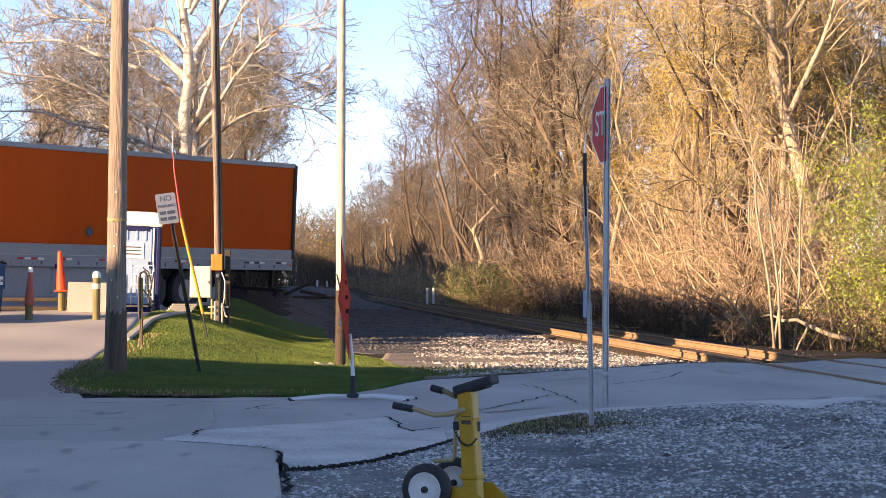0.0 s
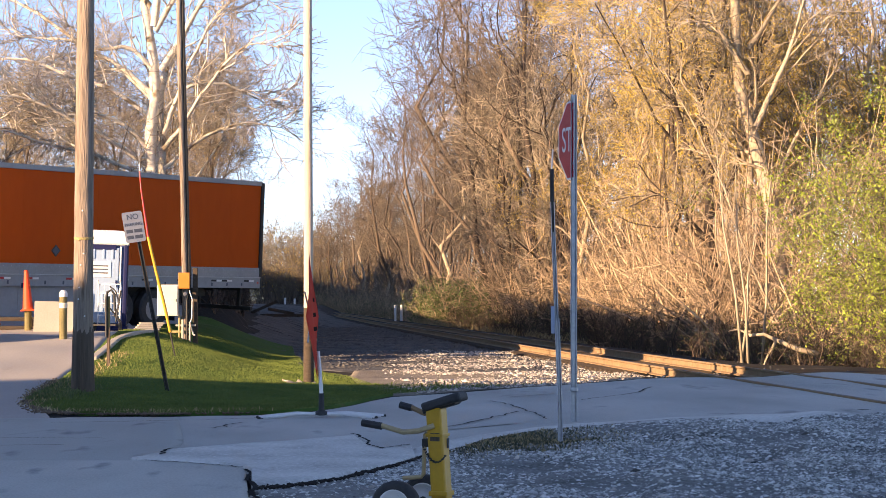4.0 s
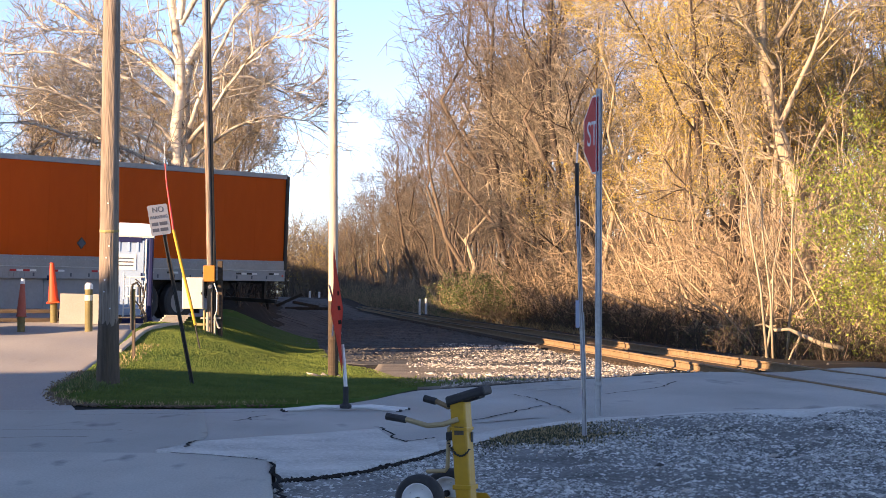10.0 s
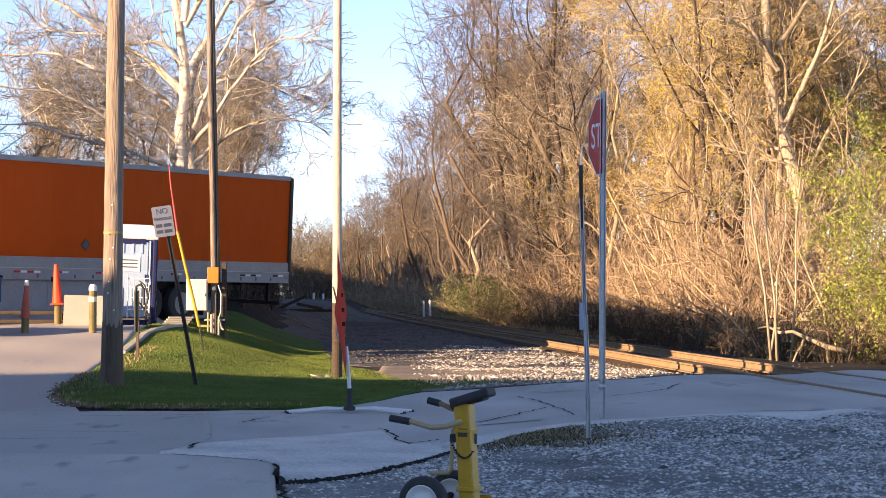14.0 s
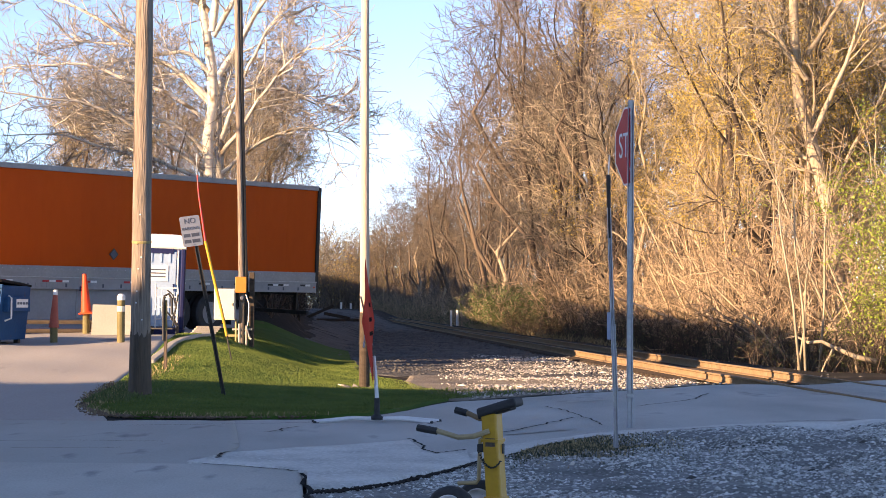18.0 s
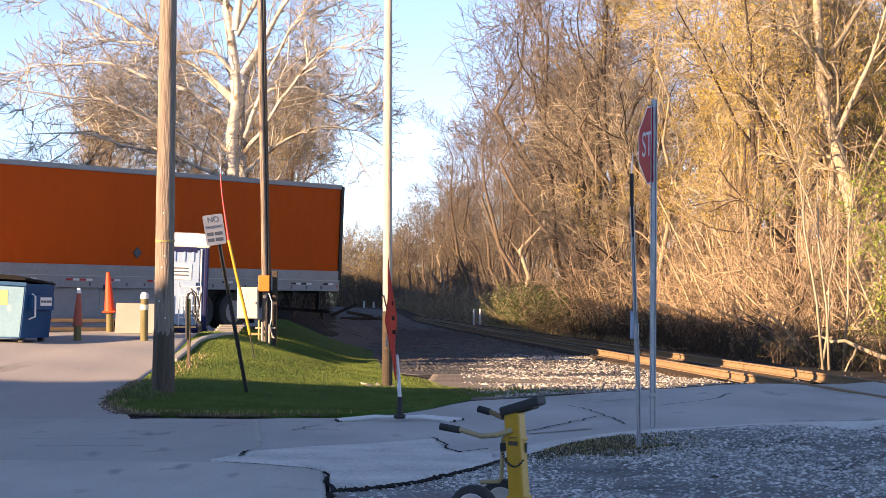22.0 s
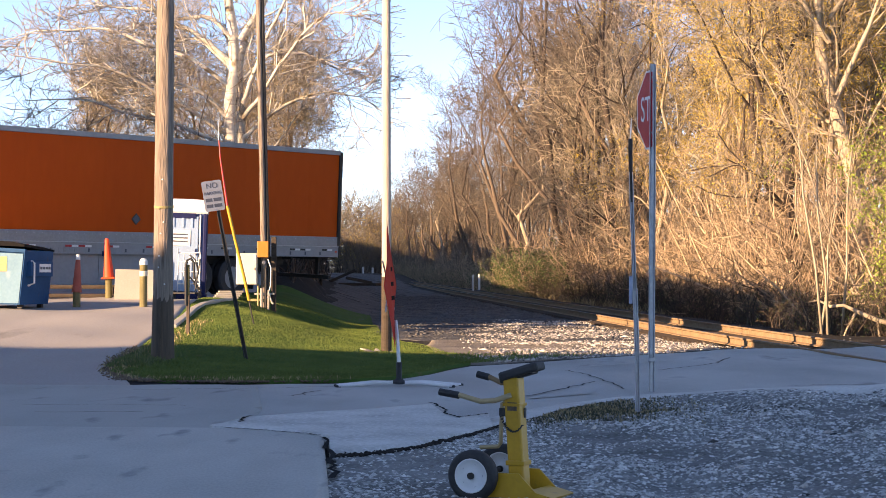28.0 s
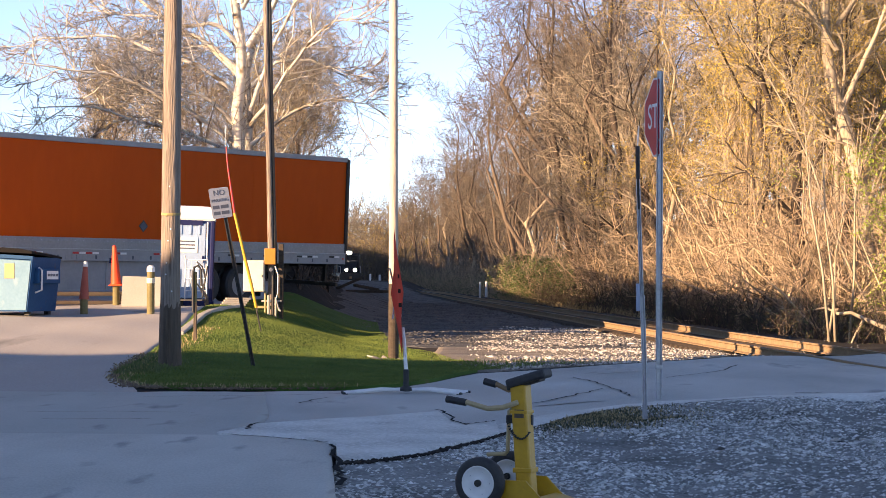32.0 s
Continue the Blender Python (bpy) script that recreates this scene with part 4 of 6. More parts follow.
# dark sleeve: damp and the shade on the lower pole, put into colour
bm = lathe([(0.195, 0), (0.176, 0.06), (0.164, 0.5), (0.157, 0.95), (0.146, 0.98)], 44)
for v in bm.verts:                                        # the dark tone climbs unevenly
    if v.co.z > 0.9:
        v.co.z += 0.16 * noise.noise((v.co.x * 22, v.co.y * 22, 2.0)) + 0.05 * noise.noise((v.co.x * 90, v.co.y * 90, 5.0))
part("darkened_foot", bm, M_POLE_DARK, p1, "foot of the pole, damp and shade put into its dark colour", True)
part("ground_rod_cover", box(0.045, 0.03, 1.0, (-0.03, -0.175, 0.45)), M_POLE_DARK, p1, "dark wooden strip over the earth wire")

z2 = ground_at(-4.0, 43.3)
p2 = thing("service_pole", pose(-4.0, 43.3, z2 - 0.05), "thin dark wooden service pole carrying conduits and boxes", "utility pole")
part("shaft", pipe([(0, 0, -0.2), (0, 0, 1), (-0.05, 0, 3), (-0.13, 0, 6), (-0.22, 0, 10)], [0.068, 0.066, 0.063, 0.058, 0.05], 14), M_POLE, p2, smooth=True)
part("conduit", pipe([(0.085, 0.03, 0.1), (0.085, 0.03, 1.6), (0.035, 0.03, 3), (-0.045, 0.03, 6), (-0.135, 0.03, 10)], 0.045, 8), M_FRAME, p2, "black cable conduit")
part("junction_box", box(0.25, 0.14, 0.36, (-0.01, -0.14, 1.42), 0.01), M_AMBER, p2, "amber plastic junction box")
cab = part("meter_cabinet", box(0.47, 0.2, 0.7, (-0.37, -0.12, 0.98), 0.012), M_CREAM, p2, "cream enamel meter cabinet")
part("door_seam", box(0.43, 0.01, 0.66, (-0.37, -0.224, 0.98), 0.004), M_CREAM, cab)
part("latch", box(0.02, 0.02, 0.06, (-0.18, -0.235, 0.98)), M_FRAME, cab)
part("side_post", box(0.11, 0.11, 1.75, (0.22, 0.04, 0.83), 0.01), M_TIMBER, p2, "grey squared timber post")
part("meter", lathe([(0.05, 0), (0.085, 0.01), (0.085, 0.08), (0.05, 0.1)], 16, m=pose(0.02, -0.1, 1.12, 90) @ Matrix.Diagonal((0.6, 0.6, 0.8, 1))), M_GREY, p2)
part("cable", pipe([(0.1, -0.12, 1.2), (0.17, -0.14, 1.0), (0.16, -0.14, 0.6), (0.1, -0.12, 0.35), (0.05, -0.12, 0.3)], 0.016, 6), M_STEEL, p2, "grey loose cable")
part("riser", pipe([(-0.12, -0.1, 0), (-0.12, -0.1, 0.65)], 0.025, 8), M_YELLOW_OLD, p2)
part("riser", pipe([(0.05, -0.14, 0), (0.05, -0.14, 1.0)], 0.02, 8), M_FRAME, p2)
part("riser", pipe([(0.12, -0.16, 0), (0.12, -0.16, 0.5), (0.2, -0.2, 0.22), (0.24, -0.22, 0.2)], 0.022, 8), M_TAN, p2)
part("riser", pipe([(-0.04, -0.15, 0), (-0.04, -0.15, 0.55)], 0.03, 8), M_TAN, p2)
part("bracket", box(0.45, 0.04, 0.04, (0.02, -0.1, 0.42)), M_TAN, p2)
part("bracket", box(0.4, 0.04, 0.05, (-0.1, -0.1, 0.28)), M_YELLOW_OLD, p2)

p3 = thing("flag_pole", pose(-0.92, 32.3, ground_at(-0.92, 32.3) - 0.05), "slim bleached wooden pole beside the gravel", "pole")
part("shaft", pipe([(0.0, 0, -0.2), (0.0, 0, 0.5), (-0.005, 0, 2.2), (-0.015, 0, 4.5), (-0.03, 0, 9)], [0.082, 0.08, 0.078, 0.074, 0.06], 16), M_POLE_PALE, p3, smooth=True)
part("sleeve", lathe([(0.084, 0), (0.088, 0.02), (0.085, 1.3), (0.082, 1.34)], 16), M_TIMBER, p3, "dark lower part of the pole")

np_ = thing("parking_sign", pose(-2.9, 28.7, ground_at(-2.9, 28.7) - 0.02, 0, 0, 0), "leaning white sign on a dark steel post", "sign")
LEAN = pose(0, 0, 0, 0, -10.9, 0)
b = box(0.055, 0.012, 2.45, (0, 0.02, 1.17))
box(0.012, 0.035, 2.35, (-0.022, 0.0, 1.12), bm=b)
box(0.012, 0.035, 2.35, (0.022, 0.0, 1.12), bm=b)
o = part("post", b, M_FRAME, np_, "dark steel channel post")
o.matrix_local = LEAN


def rounded(w, h, r, n=4):
    out = []
    for cx, cz, a0 in ((w / 2 - r, h / 2 - r, 0), (-w / 2 + r, h / 2 - r, 90), (-w / 2 + r, -h / 2 + r, 180), (w / 2 - r, -h / 2 + r, 270)):
        out += [(cx + r * math.cos(radians(a0 + 90 * k / n)), cz + r * math.sin(radians(a0 + 90 * k / n))) for k in range(n + 1)]
    return out


o = part("plate", plate(rounded(0.305, 0.457, 0.03), 0.004), M_PLATE, np_, "white sign plate with grey words")
o.matrix_local = LEAN @ pose(-0.03, -0.035, 2.55, 0, 1.5, 22)
for text, z, s in (("NO", 0.15, 0.115), ("PARKING", 0.04, 0.064)):
    lettering(text, s, pose(0, -0.004, z, 90), M_GREY, o, "word")
for z in (-0.06, -0.15):
    for x, w in ((-0.075, 0.1), (0.055, 0.12)):
        part("word_bar", box(w, 0.002, 0.05, (x, -0.0035, z)), M_GREY, o, "worn small print")
for z in (0.2, -0.2):
    part("bolt", rod((0, -0.002, z), (0, -0.01, z), 0.008, sides=8), M_STEEL, o)

mk = thing("guy_marker", pose(-3.42, 35.2, ground_at(-3.42, 35.2) - 0.02), "thin leaning rod with a yellow sleeve and red whip", "marker")
part("rod", pipe([(0, 0, 0), (-0.06, 0, 0.28), (-0.11, 0, 0.55)], 0.014, 8), M_FRAME, mk)
part("sleeve", pipe([(-0.1, 0, 0.5), (-0.2, 0, 0.95), (-0.36, 0, 1.6), (-0.5, 0, 2.2), (-0.51, 0, 2.24)], 0.028, 10), M_YELLOW, mk, "yellow plastic sleeve")
part("whip", pipe([(-0.51, 0, 2.24), (-0.58, 0, 2.7), (-0.64, 0, 3.1), (-0.67, 0, 3.45)], [0.022, 0.018, 0.014, 0.01], 8), M_RED, mk, "red flexible whip")
part("tip", pipe([(-0.67, 0, 3.45), (-0.685, 0, 3.85)], 0.006, 6), M_STEEL, mk)

st = thing("standpipe", pose(-4.35, 33.0, ground_at(-4.35, 33.0) - 0.02), "short wooden stake with a hooked black pipe", "standpipe")
part("stake", box(0.055, 0.055, 0.72, (0, 0, 0.36), 0.008), M_POLE_DARK, st)
part("pipe", pipe([(0, 0, 0.7), (0, 0, 1.25)], 0.026, 10), M_OLIVE, st)
part("hook", pipe([(-0.035, -0.03, 0.55), (-0.04, -0.03, 1.2), (-0.02, -0.03, 1.32), (0.05, -0.03, 1.36), (0.1, -0.03, 1.28), (0.11, -0.03, 1.0)], 0.022, 8), M_BLACK, st, "black hooked hose")

# ---- the folded road-work sign on its stand ----
rs = thing("roadwork_sign", pose(-0.51, 23.35, 0.035 + ground_at(-0.51, 23.35)), "red-orange fabric road sign on a white tripod stand, seen nearly edge-on", "sign")
part("hub", lathe([(0.03, 0.0), (0.09, 0.01), (0.09, 0.035), (0.05, 0.06), (0.04, 0.07)], 14), M_BLACK, rs)
part("socket", pipe([(0.0, 0, 0.05), (0.0, 0, 0.27)], 0.035, 12), M_BLACK, rs)
part("mast", pipe([(0.0, 0, 0.25), (-0.02, 0.01, 0.55), (-0.04, 0.015, 0.78)], [0.024, 0.022, 0.018], 10), M_WHITE, rs, "white mast")
for a, ln in ((-172, 0.76), (-158, 0.78), (8, 0.76), (-22, 0.7)):
    x, y = math.cos(radians(a)), math.sin(radians(a))
    leg = part("leg", pipe([(0.06 * x, 0.06 * y, 0.02), (0.3 * x, 0.3 * y, 0.03), (ln * x, ln * y, -0.012)], 0.023, 8), M_WHITE, rs, "white tubular leg")
    part("foot", pipe([((ln - 0.03) * x, (ln - 0.03) * y, -0.014), ((ln + 0.03) * x, (ln + 0.03) * y, -0.018)], 0.024, 8), M_BLACK, leg)
TILT = Matrix.Translation((-0.1, -0.02, 1.2)) @ pose(0, 0, 0, 0, -3.6, 0) @ pose(0, 0, 0, 0, 0, 86.5)
b = bmesh.new()
N = 14
grid = {}
for i in range(N + 1):                                    # a square cloth standing on its corner, slightly slack
    for j in range(N + 1):
        u, w = i / N - 0.5, j / N - 0.5
        x, z = (u - w) * 0.72, (u + w) * 0.78
        sag = 0.015 * math.sin(6 * x + 2.2 * z) * (1 - abs(z)) + 0.012 * abs(x)
        grid[i, j] = b.verts.new((x, sag, z))
for i in range(N):
    for j in range(N):
        b.faces.new((grid[i, j], grid[i + 1, j], grid[i + 1, j + 1], grid[i, j + 1]))
bmesh.ops.solidify(b, geom=b.faces[:], thickness=0.004)
cloth = part("cloth", b, M_FABRIC, rs, "slack red-orange reflective fabric", smooth=True)
cloth.matrix_local = TILT
for z, w in ((0.02, 0.34), (-0.15, 0.42), (0.2, 0.2)):
    o = part("word_bar", box(w, 0.003, 0.05, (0.0, -0.017, z)), M_DARK_MARK, cloth, "dark lettering seen too steeply to read")
for s in (-1, 1):
    o = part("rib", pipe([(-0.6 * s, 0.03, -0.3), (0.6 * s, 0.03, 0.3)], 0.01, 6), M_STEEL, rs)
    o.matrix_local = TILT

# ---- stop sign and delineator ----
ss = thing("stop_sign", pose(2.347, 21.4, 0.085) @ Matrix.Scale(0.966, 4), "bent red stop sign on a galvanised post", "stop sign")


def channel(points, w=0.06, d=0.028):
    """A U-shaped galvanised sign post along a path."""
    b = bmesh.new()
    sec = [(-w / 2, -d / 2), (-w / 2 + 0.012, d / 2), (w / 2 - 0.012, d / 2), (w / 2, -d / 2), (w / 2 - 0.008, -d / 2), (w / 2 - 0.018, d / 2 - 0.006), (-w / 2 + 0.018, d / 2 - 0.006), (-w / 2 + 0.008, -d / 2)]
    rings = [[b.verts.new((x + a, y + c, z)) for a, c in sec] for x, y, z in points]
    for r, s in zip(rings, rings[1:]):
        for k in range(8):
            b.faces.new((r[k], r[(k + 1) % 8], s[(k + 1) % 8], s[k]))
    for r in (rings[0], rings[-1]):
        b.faces.new(r)
    bmesh.ops.recalc_face_normals(b, faces=b.faces[:])
    return b


o = part("post", channel([(0, 0, -0.25), (0, 0, 1.2), (0.005, 0, 2.5), (0.01, 0, 3.78)], 0.075, 0.035), M_STEEL, ss)
part("splice", box(0.085, 0.05, 0.05, (0, 0, 0.36), 0.006), M_STEEL, o)
R8 = 0.457 / math.cos(radians(22.5))
octa = [(R8 * math.cos(radians(22.5 + 45 * k)), R8 * math.sin(radians(22.5 + 45 * k))) for k in range(8)]


def half(sign, grow=0.0, thick=0.003):
    g = 1 + grow
    pts = [(x * g, z * g) for x, z in octa if x * sign > 0]
    pts.sort(key=lambda p: p[1])
    top = 0.457 * g
    return plate([(0, -top)] + pts + [(0, top)], thick)


SIGN = Matrix.Translation((0.0, -0.03, 3.25))
LEFT = SIGN @ pose(0, 0, 0, 0, 0, -74)
RIGHT = SIGN @ pose(0, 0, 0, 0, 0, 88)
for sign, m, at in ((-1, LEFT, -0.0035), (1, RIGHT, 0.0035)):
    face = part("face", half(sign), M_WHITE, ss, "white border of the sign")
    face.matrix_local = m
    red = part("red_field", half(sign, -0.05, 0.0025), M_RED, face)
    red.matrix_local = pose(0, -0.002, 0)
o = lettering("ST", 0.36, pose(-0.19, -0.0045, 0.0, 90), M_WHITE, None, "word")
o.parent = ss
o.matrix_local = LEFT @ pose(-0.19, -0.0055, 0.0, 90) @ Matrix.Diagonal((0.8, 1.15, 1, 1))
for z in (2.98, 3.62):
    part("bolt", rod((0, -0.03, z), (0, -0.045, z), 0.012, sides=8), M_STEEL, ss)

dl = thing("bent_post", pose(1.88, 18.3, 0.05) @ Matrix.Scale(0.964, 4), "bent galvanised delineator post with a dark top", "post")
part("lower_post", channel([(0, 0, -0.25), (-0.012, 0, 0.6), (-0.035, 0, 1.25)], 0.05, 0.03), M_STEEL, dl)
part("upper_post", channel([(-0.034, 0.02, 1.1), (-0.045, 0.02, 1.5), (-0.064, 0.02, 2.0), (-0.076, 0.02, 2.4)], 0.042, 0.03), M_STEEL, dl)
part("black_wrap", pipe([(-0.068, 0.02, 2.1), (-0.076, 0.02, 2.4), (-0.08, 0.02, 2.73)], [0.014, 0.02, 0.022], 8), M_FRAME, dl, "black tape round the top")
part("tip", pipe([(-0.08, 0.02, 2.73), (-0.068, 0.02, 2.93)], 0.007, 6), M_WHITE, dl)
part("reflector", box(0.035, 0.02, 0.27, (-0.075, 0.0, 1.23), 0.004), M_PALE_BLUE, dl, "pale reflector strip")

# ---- yard things ----
tl = thing("portable_toilet", pose(-6.03, 44.6, ground_at(-6.03, 44.6) + 0.02, 0, 1.6, 6), "blue and white plastic portable toilet in the yard", "toilet")
part("base", box(1.14, 1.14, 0.14, (0, 0, 0.07), 0.02), M_NAVY, tl)
part("wall", box(1.06, 0.05, 1.86, (0, 0.5, 1.07), 0.01), M_BLUE, tl)
for x in (-0.52, 0.52):
    part("wall", box(0.05, 1.04, 1.86, (x, 0, 1.07), 0.01), M_NAVY, tl, "navy side wall")
part("front", box(1.06, 0.05, 1.86, (0, -0.5, 1.07), 0.01), M_BLUE, tl)
d = part("door", box(0.74, 0.04, 1.72, (-0.02, -0.535, 1.06), 0.015), M_TOILET, tl, "mid-blue ribbed door")
for x in (-0.22, 0.0, 0.2):
    part("rib", box(0.05, 0.025, 0.62, (x, -0.56, 0.55), 0.008), M_TOILET, d)
    part("rib", box(0.05, 0.025, 0.22, (x, -0.56, 1.77), 0.008), M_TOILET, d)
part("notice", box(0.46, 0.01, 0.36, (-0.06, -0.563, 1.42)), M_WHITE, d, "white notice with worn print")
part("handle", box(0.04, 0.05, 0.16, (0.3, -0.575, 1.1)), M_NAVY, d)
for z in (1.5, 1.42, 1.34):
    part("print_bar", box(0.34, 0.003, 0.03, (-0.06, -0.5695, z)), M_GREY, d, "worn print on the notice")
for x in (-0.385, 0.385):
    part("door_trim", box(0.035, 0.03, 1.78, (x, -0.54, 1.06), 0.006), M_WHITE, tl, "white door trim")
part("vent_panel", box(0.6, 0.02, 0.12, (-0.02, -0.56, 1.93), 0.004), M_NAVY, tl, "dark vent above the door")
for x in (-0.5, 0.5):
    part("corner_post", box(0.09, 0.09, 1.86, (x, -0.5, 1.07), 0.02), M_NAVY, tl)
roof = part("roof", lathe([(0.76, 1.98), (0.79, 2.02), (0.78, 2.14), (0.72, 2.25), (0.6, 2.31), (0.3, 2.33)], 4, m=pose(0, 0, 0, 0, 0, 45)), M_WHITE, tl, "white translucent roof")
for k in range(5):
    part("roof_rib", box(0.06, 0.96, 0.12, (-0.36 + 0.18 * k, 0, 2.24), 0.03), M_WHITE, roof)

ct = thing("hand_cart", pose(-5.72, 43.4, ground_at(-5.72, 43.4) + 0.02, 0, 0, -12), "white tubular cart parked against the toilet", "cart")
for x in (-0.26, 0.26):
    part("upright", pipe([(x, 0, 0.12), (x, 0.08, 1.0), (x, 0.02, 1.15)], 0.016, 6), M_WHITE, ct)
for z in (0.35, 0.62, 0.85, 1.05):
    part("rung", pipe([(-0.26, 0.02 + z * 0.07, z), (0.26, 0.02 + z * 0.07, z)], 0.013, 6), M_WHITE, ct)
for x in (-0.13, 0.0, 0.13):
    part("bar", pipe([(x, 0.05, 0.35), (x, 0.09, 1.05)], 0.01, 6), M_WHITE, ct)
part("hose", pipe([(0.05, -0.05, 1.0), (0.2, -0.12, 0.9), (0.28, -0.1, 0.6), (0.18, -0.14, 0.35), (0.3, -0.12, 0.2)], 0.018, 8), M_BLACK, ct, "black looped hose")
part("tray", box(0.56, 0.4, 0.03, (0, -0.15, 0.14)), M_FRAME, ct)
part("black_strut", pipe([(0.27, -0.3, 0.2), (0.3, -0.05, 0.9)], 0.02, 6), M_BLACK, ct)
part("black_strut", pipe([(0.1, -0.3, 0.55), (0.34, -0.1, 0.2)], 0.018, 6), M_BLACK, ct)
for x in (-0.3, 0.3):
    part("wheel", lathe([(0.02, -0.02), (0.09, -0.02), (0.1, 0), (0.09, 0.02), (0.02, 0.02)], 14, m=pose(x, -0.1, 0.1, 0, 90)), M_BLACK, ct)


def bollard(x, y, h, mat, label, cap=True):
    b = thing("bollard", pose(x, y, ground_at(x, y) + 0.02), label, "bollard", "bollards in the yard")
    part("post", lathe([(0.08, -0.1), (0.08, h - 0.06), (0.075, h - 0.02), (0.04, h)], 16), mat, b)
    if cap:
        part("band", lathe([(0.082, h - 0.34), (0.084, h - 0.33), (0.084, h - 0.24), (0.082, h - 0.23)], 16), M_CREAM, b)
        part("cap", lathe([(0.083, h - 0.11), (0.084, h - 0.03), (0.05, h + 0.02), (0.01, h + 0.025)], 16), M_WHITE, b)
    return b


def cone(x, y, z, h, r, mat, label, tilt, foot=True):
    c = thing("traffic_cone", pose(x, y, z, 0, tilt, 0), label, "traffic cone", "traffic cones on bollards")
    part("body", lathe([(r * 0.95, 0.03), (r * 0.8, 0.06), (r * 0.32, h - 0.02), (r * 0.25, h)], 18), mat, c, smooth=True)
    if foot:
        part("foot", box(2.0 * r, 2.0 * r, 0.035, (0, 0, 0.018), 0.008), mat, c)
    return c


bollard(-6.08, 39.2, 0.97, M_OLIVE, "faded yellow steel bollard with a pale cap")
bollard(-7.52, 39.6, 0.34, M_OLIVE, "low yellow stub bollard under a cone", False)
bollard(-7.55, 43.6, 0.5, M_OLIVE, "yellow stub bollard under a bright cone", False)
cone(-7.52, 39.6, ground_at(-7.52, 39.6) + 0.3, 0.8, 0.125, M_CONE_OLD, "faded red traffic cone on a stub", 2, False)
part("collar", lathe([(0.046, 0.7), (0.05, 0.71), (0.04, 0.8), (0.034, 0.81)], 14), M_WHITE, bpy.data.objects["traffic_cone"])
cone(-7.55, 43.6, ground_at(-7.55, 43.6) + 0.46, 0.92, 0.15, M_CONE, "bright orange traffic cone on a yellow stub", -3)
blk = thing("concrete_block", pose(-6.82, 43.2, ground_at(-6.82, 43.2) + 0.02, 0, 0, 6), "tan concrete block on the lot", "concrete block")
part("body", plate([(-0.52, 0), (0.52, 0), (0.52, 0.66), (-0.49, 0.68)], 0.6), M_TAN, blk)
for z, y, m_, lb in ((0.3, 44.6, M_TIMBER, "dark timber beam of the low barrier"), (0.1, 44.5, M_TIMBER, "dark timber lying by the barrier")):
    o = thing("barrier_beam", pose(-9.0, y, ground_at(-9.0, y) + z, 0, 0, 2), lb, "beam", "beams by the trailer")
    part("beam", box(3.4, 0.1, 0.09, (0, 0, 0), 0.012), m_, o)
    for x in (-1.3, 1.3):
        part("foot", box(0.16, 0.2, z, (x, 0, -z / 2)), M_TIMBER, o)

dm = thing("dumpster", pose(-8.98, 38.9, ground_at(-8.98, 38.9) + 0.02, 0, 0, -15), "blue steel dumpster with black lids in the yard", "dumpster")
part("body", plate([(-0.8, 0.07), (0.8, 0.07), (0.92, 1.15), (-0.92, 1.25)], 1.24, m=pose(0, 0, 0, 0, 0, 0)), M_DUMP, dm)
part("fork_pocket", box(1.3, 0.12, 0.26, (0, 0.63, 0.8), 0.01), M_DUMP, dm)
part("front_panel", plate([(-0.78, 0.1), (0.78, 0.1), (0.885, 1.08), (-0.885, 1.16)], 0.014, m=pose(0, -0.626, 0)), M_SKY, dm, "pale blue front panel")
part("fork_pocket", box(0.12, 0.95, 0.3, (0.92, 0, 0.78), 0.01), M_DUMP, dm)
part("label", box(0.006, 0.5, 0.17, (0.985, 0.12, 0.8)), M_WHITE, dm, "white label with worn print")
for k in range(4):
    part("print_bar", box(0.004, 0.09, 0.05, (0.99, -0.06 + 0.12 * k, 0.8)), M_GREY, dm, "worn print on the label")
part("handle", pipe([(0.93, -0.38, 0.95), (1.0, -0.38, 0.9), (1.0, -0.38, 0.5), (0.86, -0.38, 0.45)], 0.02, 6), M_WHITE, dm)
part("sticker", box(0.22, 0.006, 0.3, (0.42, -0.637, 0.88)), M_YELLOW_OLD, dm, "yellow sticker")
for x in (-0.46, 0.46):
    part("lid", plate([(-0.46, 0), (0.46, -0.04), (0.46, 0.0), (0.2, 0.06), (-0.2, 0.09), (-0.46, 0.05)], 1.32, m=pose(x, 0, 1.24 - 0.05 * x, -4)), M_LID, dm, "black plastic lid")
part("rim", box(1.9, 0.06, 0.07, (0, -0.65, 1.19), turn=pose(0, 0, 0, 0, 3.1, 0)), M_DUMP, dm)
for x in (-0.6, 0.6):
    for y in (-0.42, 0.42):
        part("foot", box(0.1, 0.1, 0.08, (x * 1.2, y, 0.035)), M_FRAME, dm)
sk = thing("plank_stack", pose(-4.95, 43.2, ground_at(-4.95, 43.2) + 0.03, 0, 0, 18), "few weathered planks by the toilet", "planks")
for k in range(4):
    part("plank", box(0.55, 0.16, 0.04, (0.1 + 0.05 * k, 0.05 * k, 0.025 + 0.045 * k)), M_TAN, sk)

KERB = [(-4.78, 34.2), (-4.83, 35.6), (-4.9, 37.0), (-4.93, 38.4), (-4.92, 39.8), (-4.82, 41.2), (-4.62, 42.5)]
kerb = thing("kerb", Matrix(), "pale worn concrete kerb at the lot's edge", "kerb")
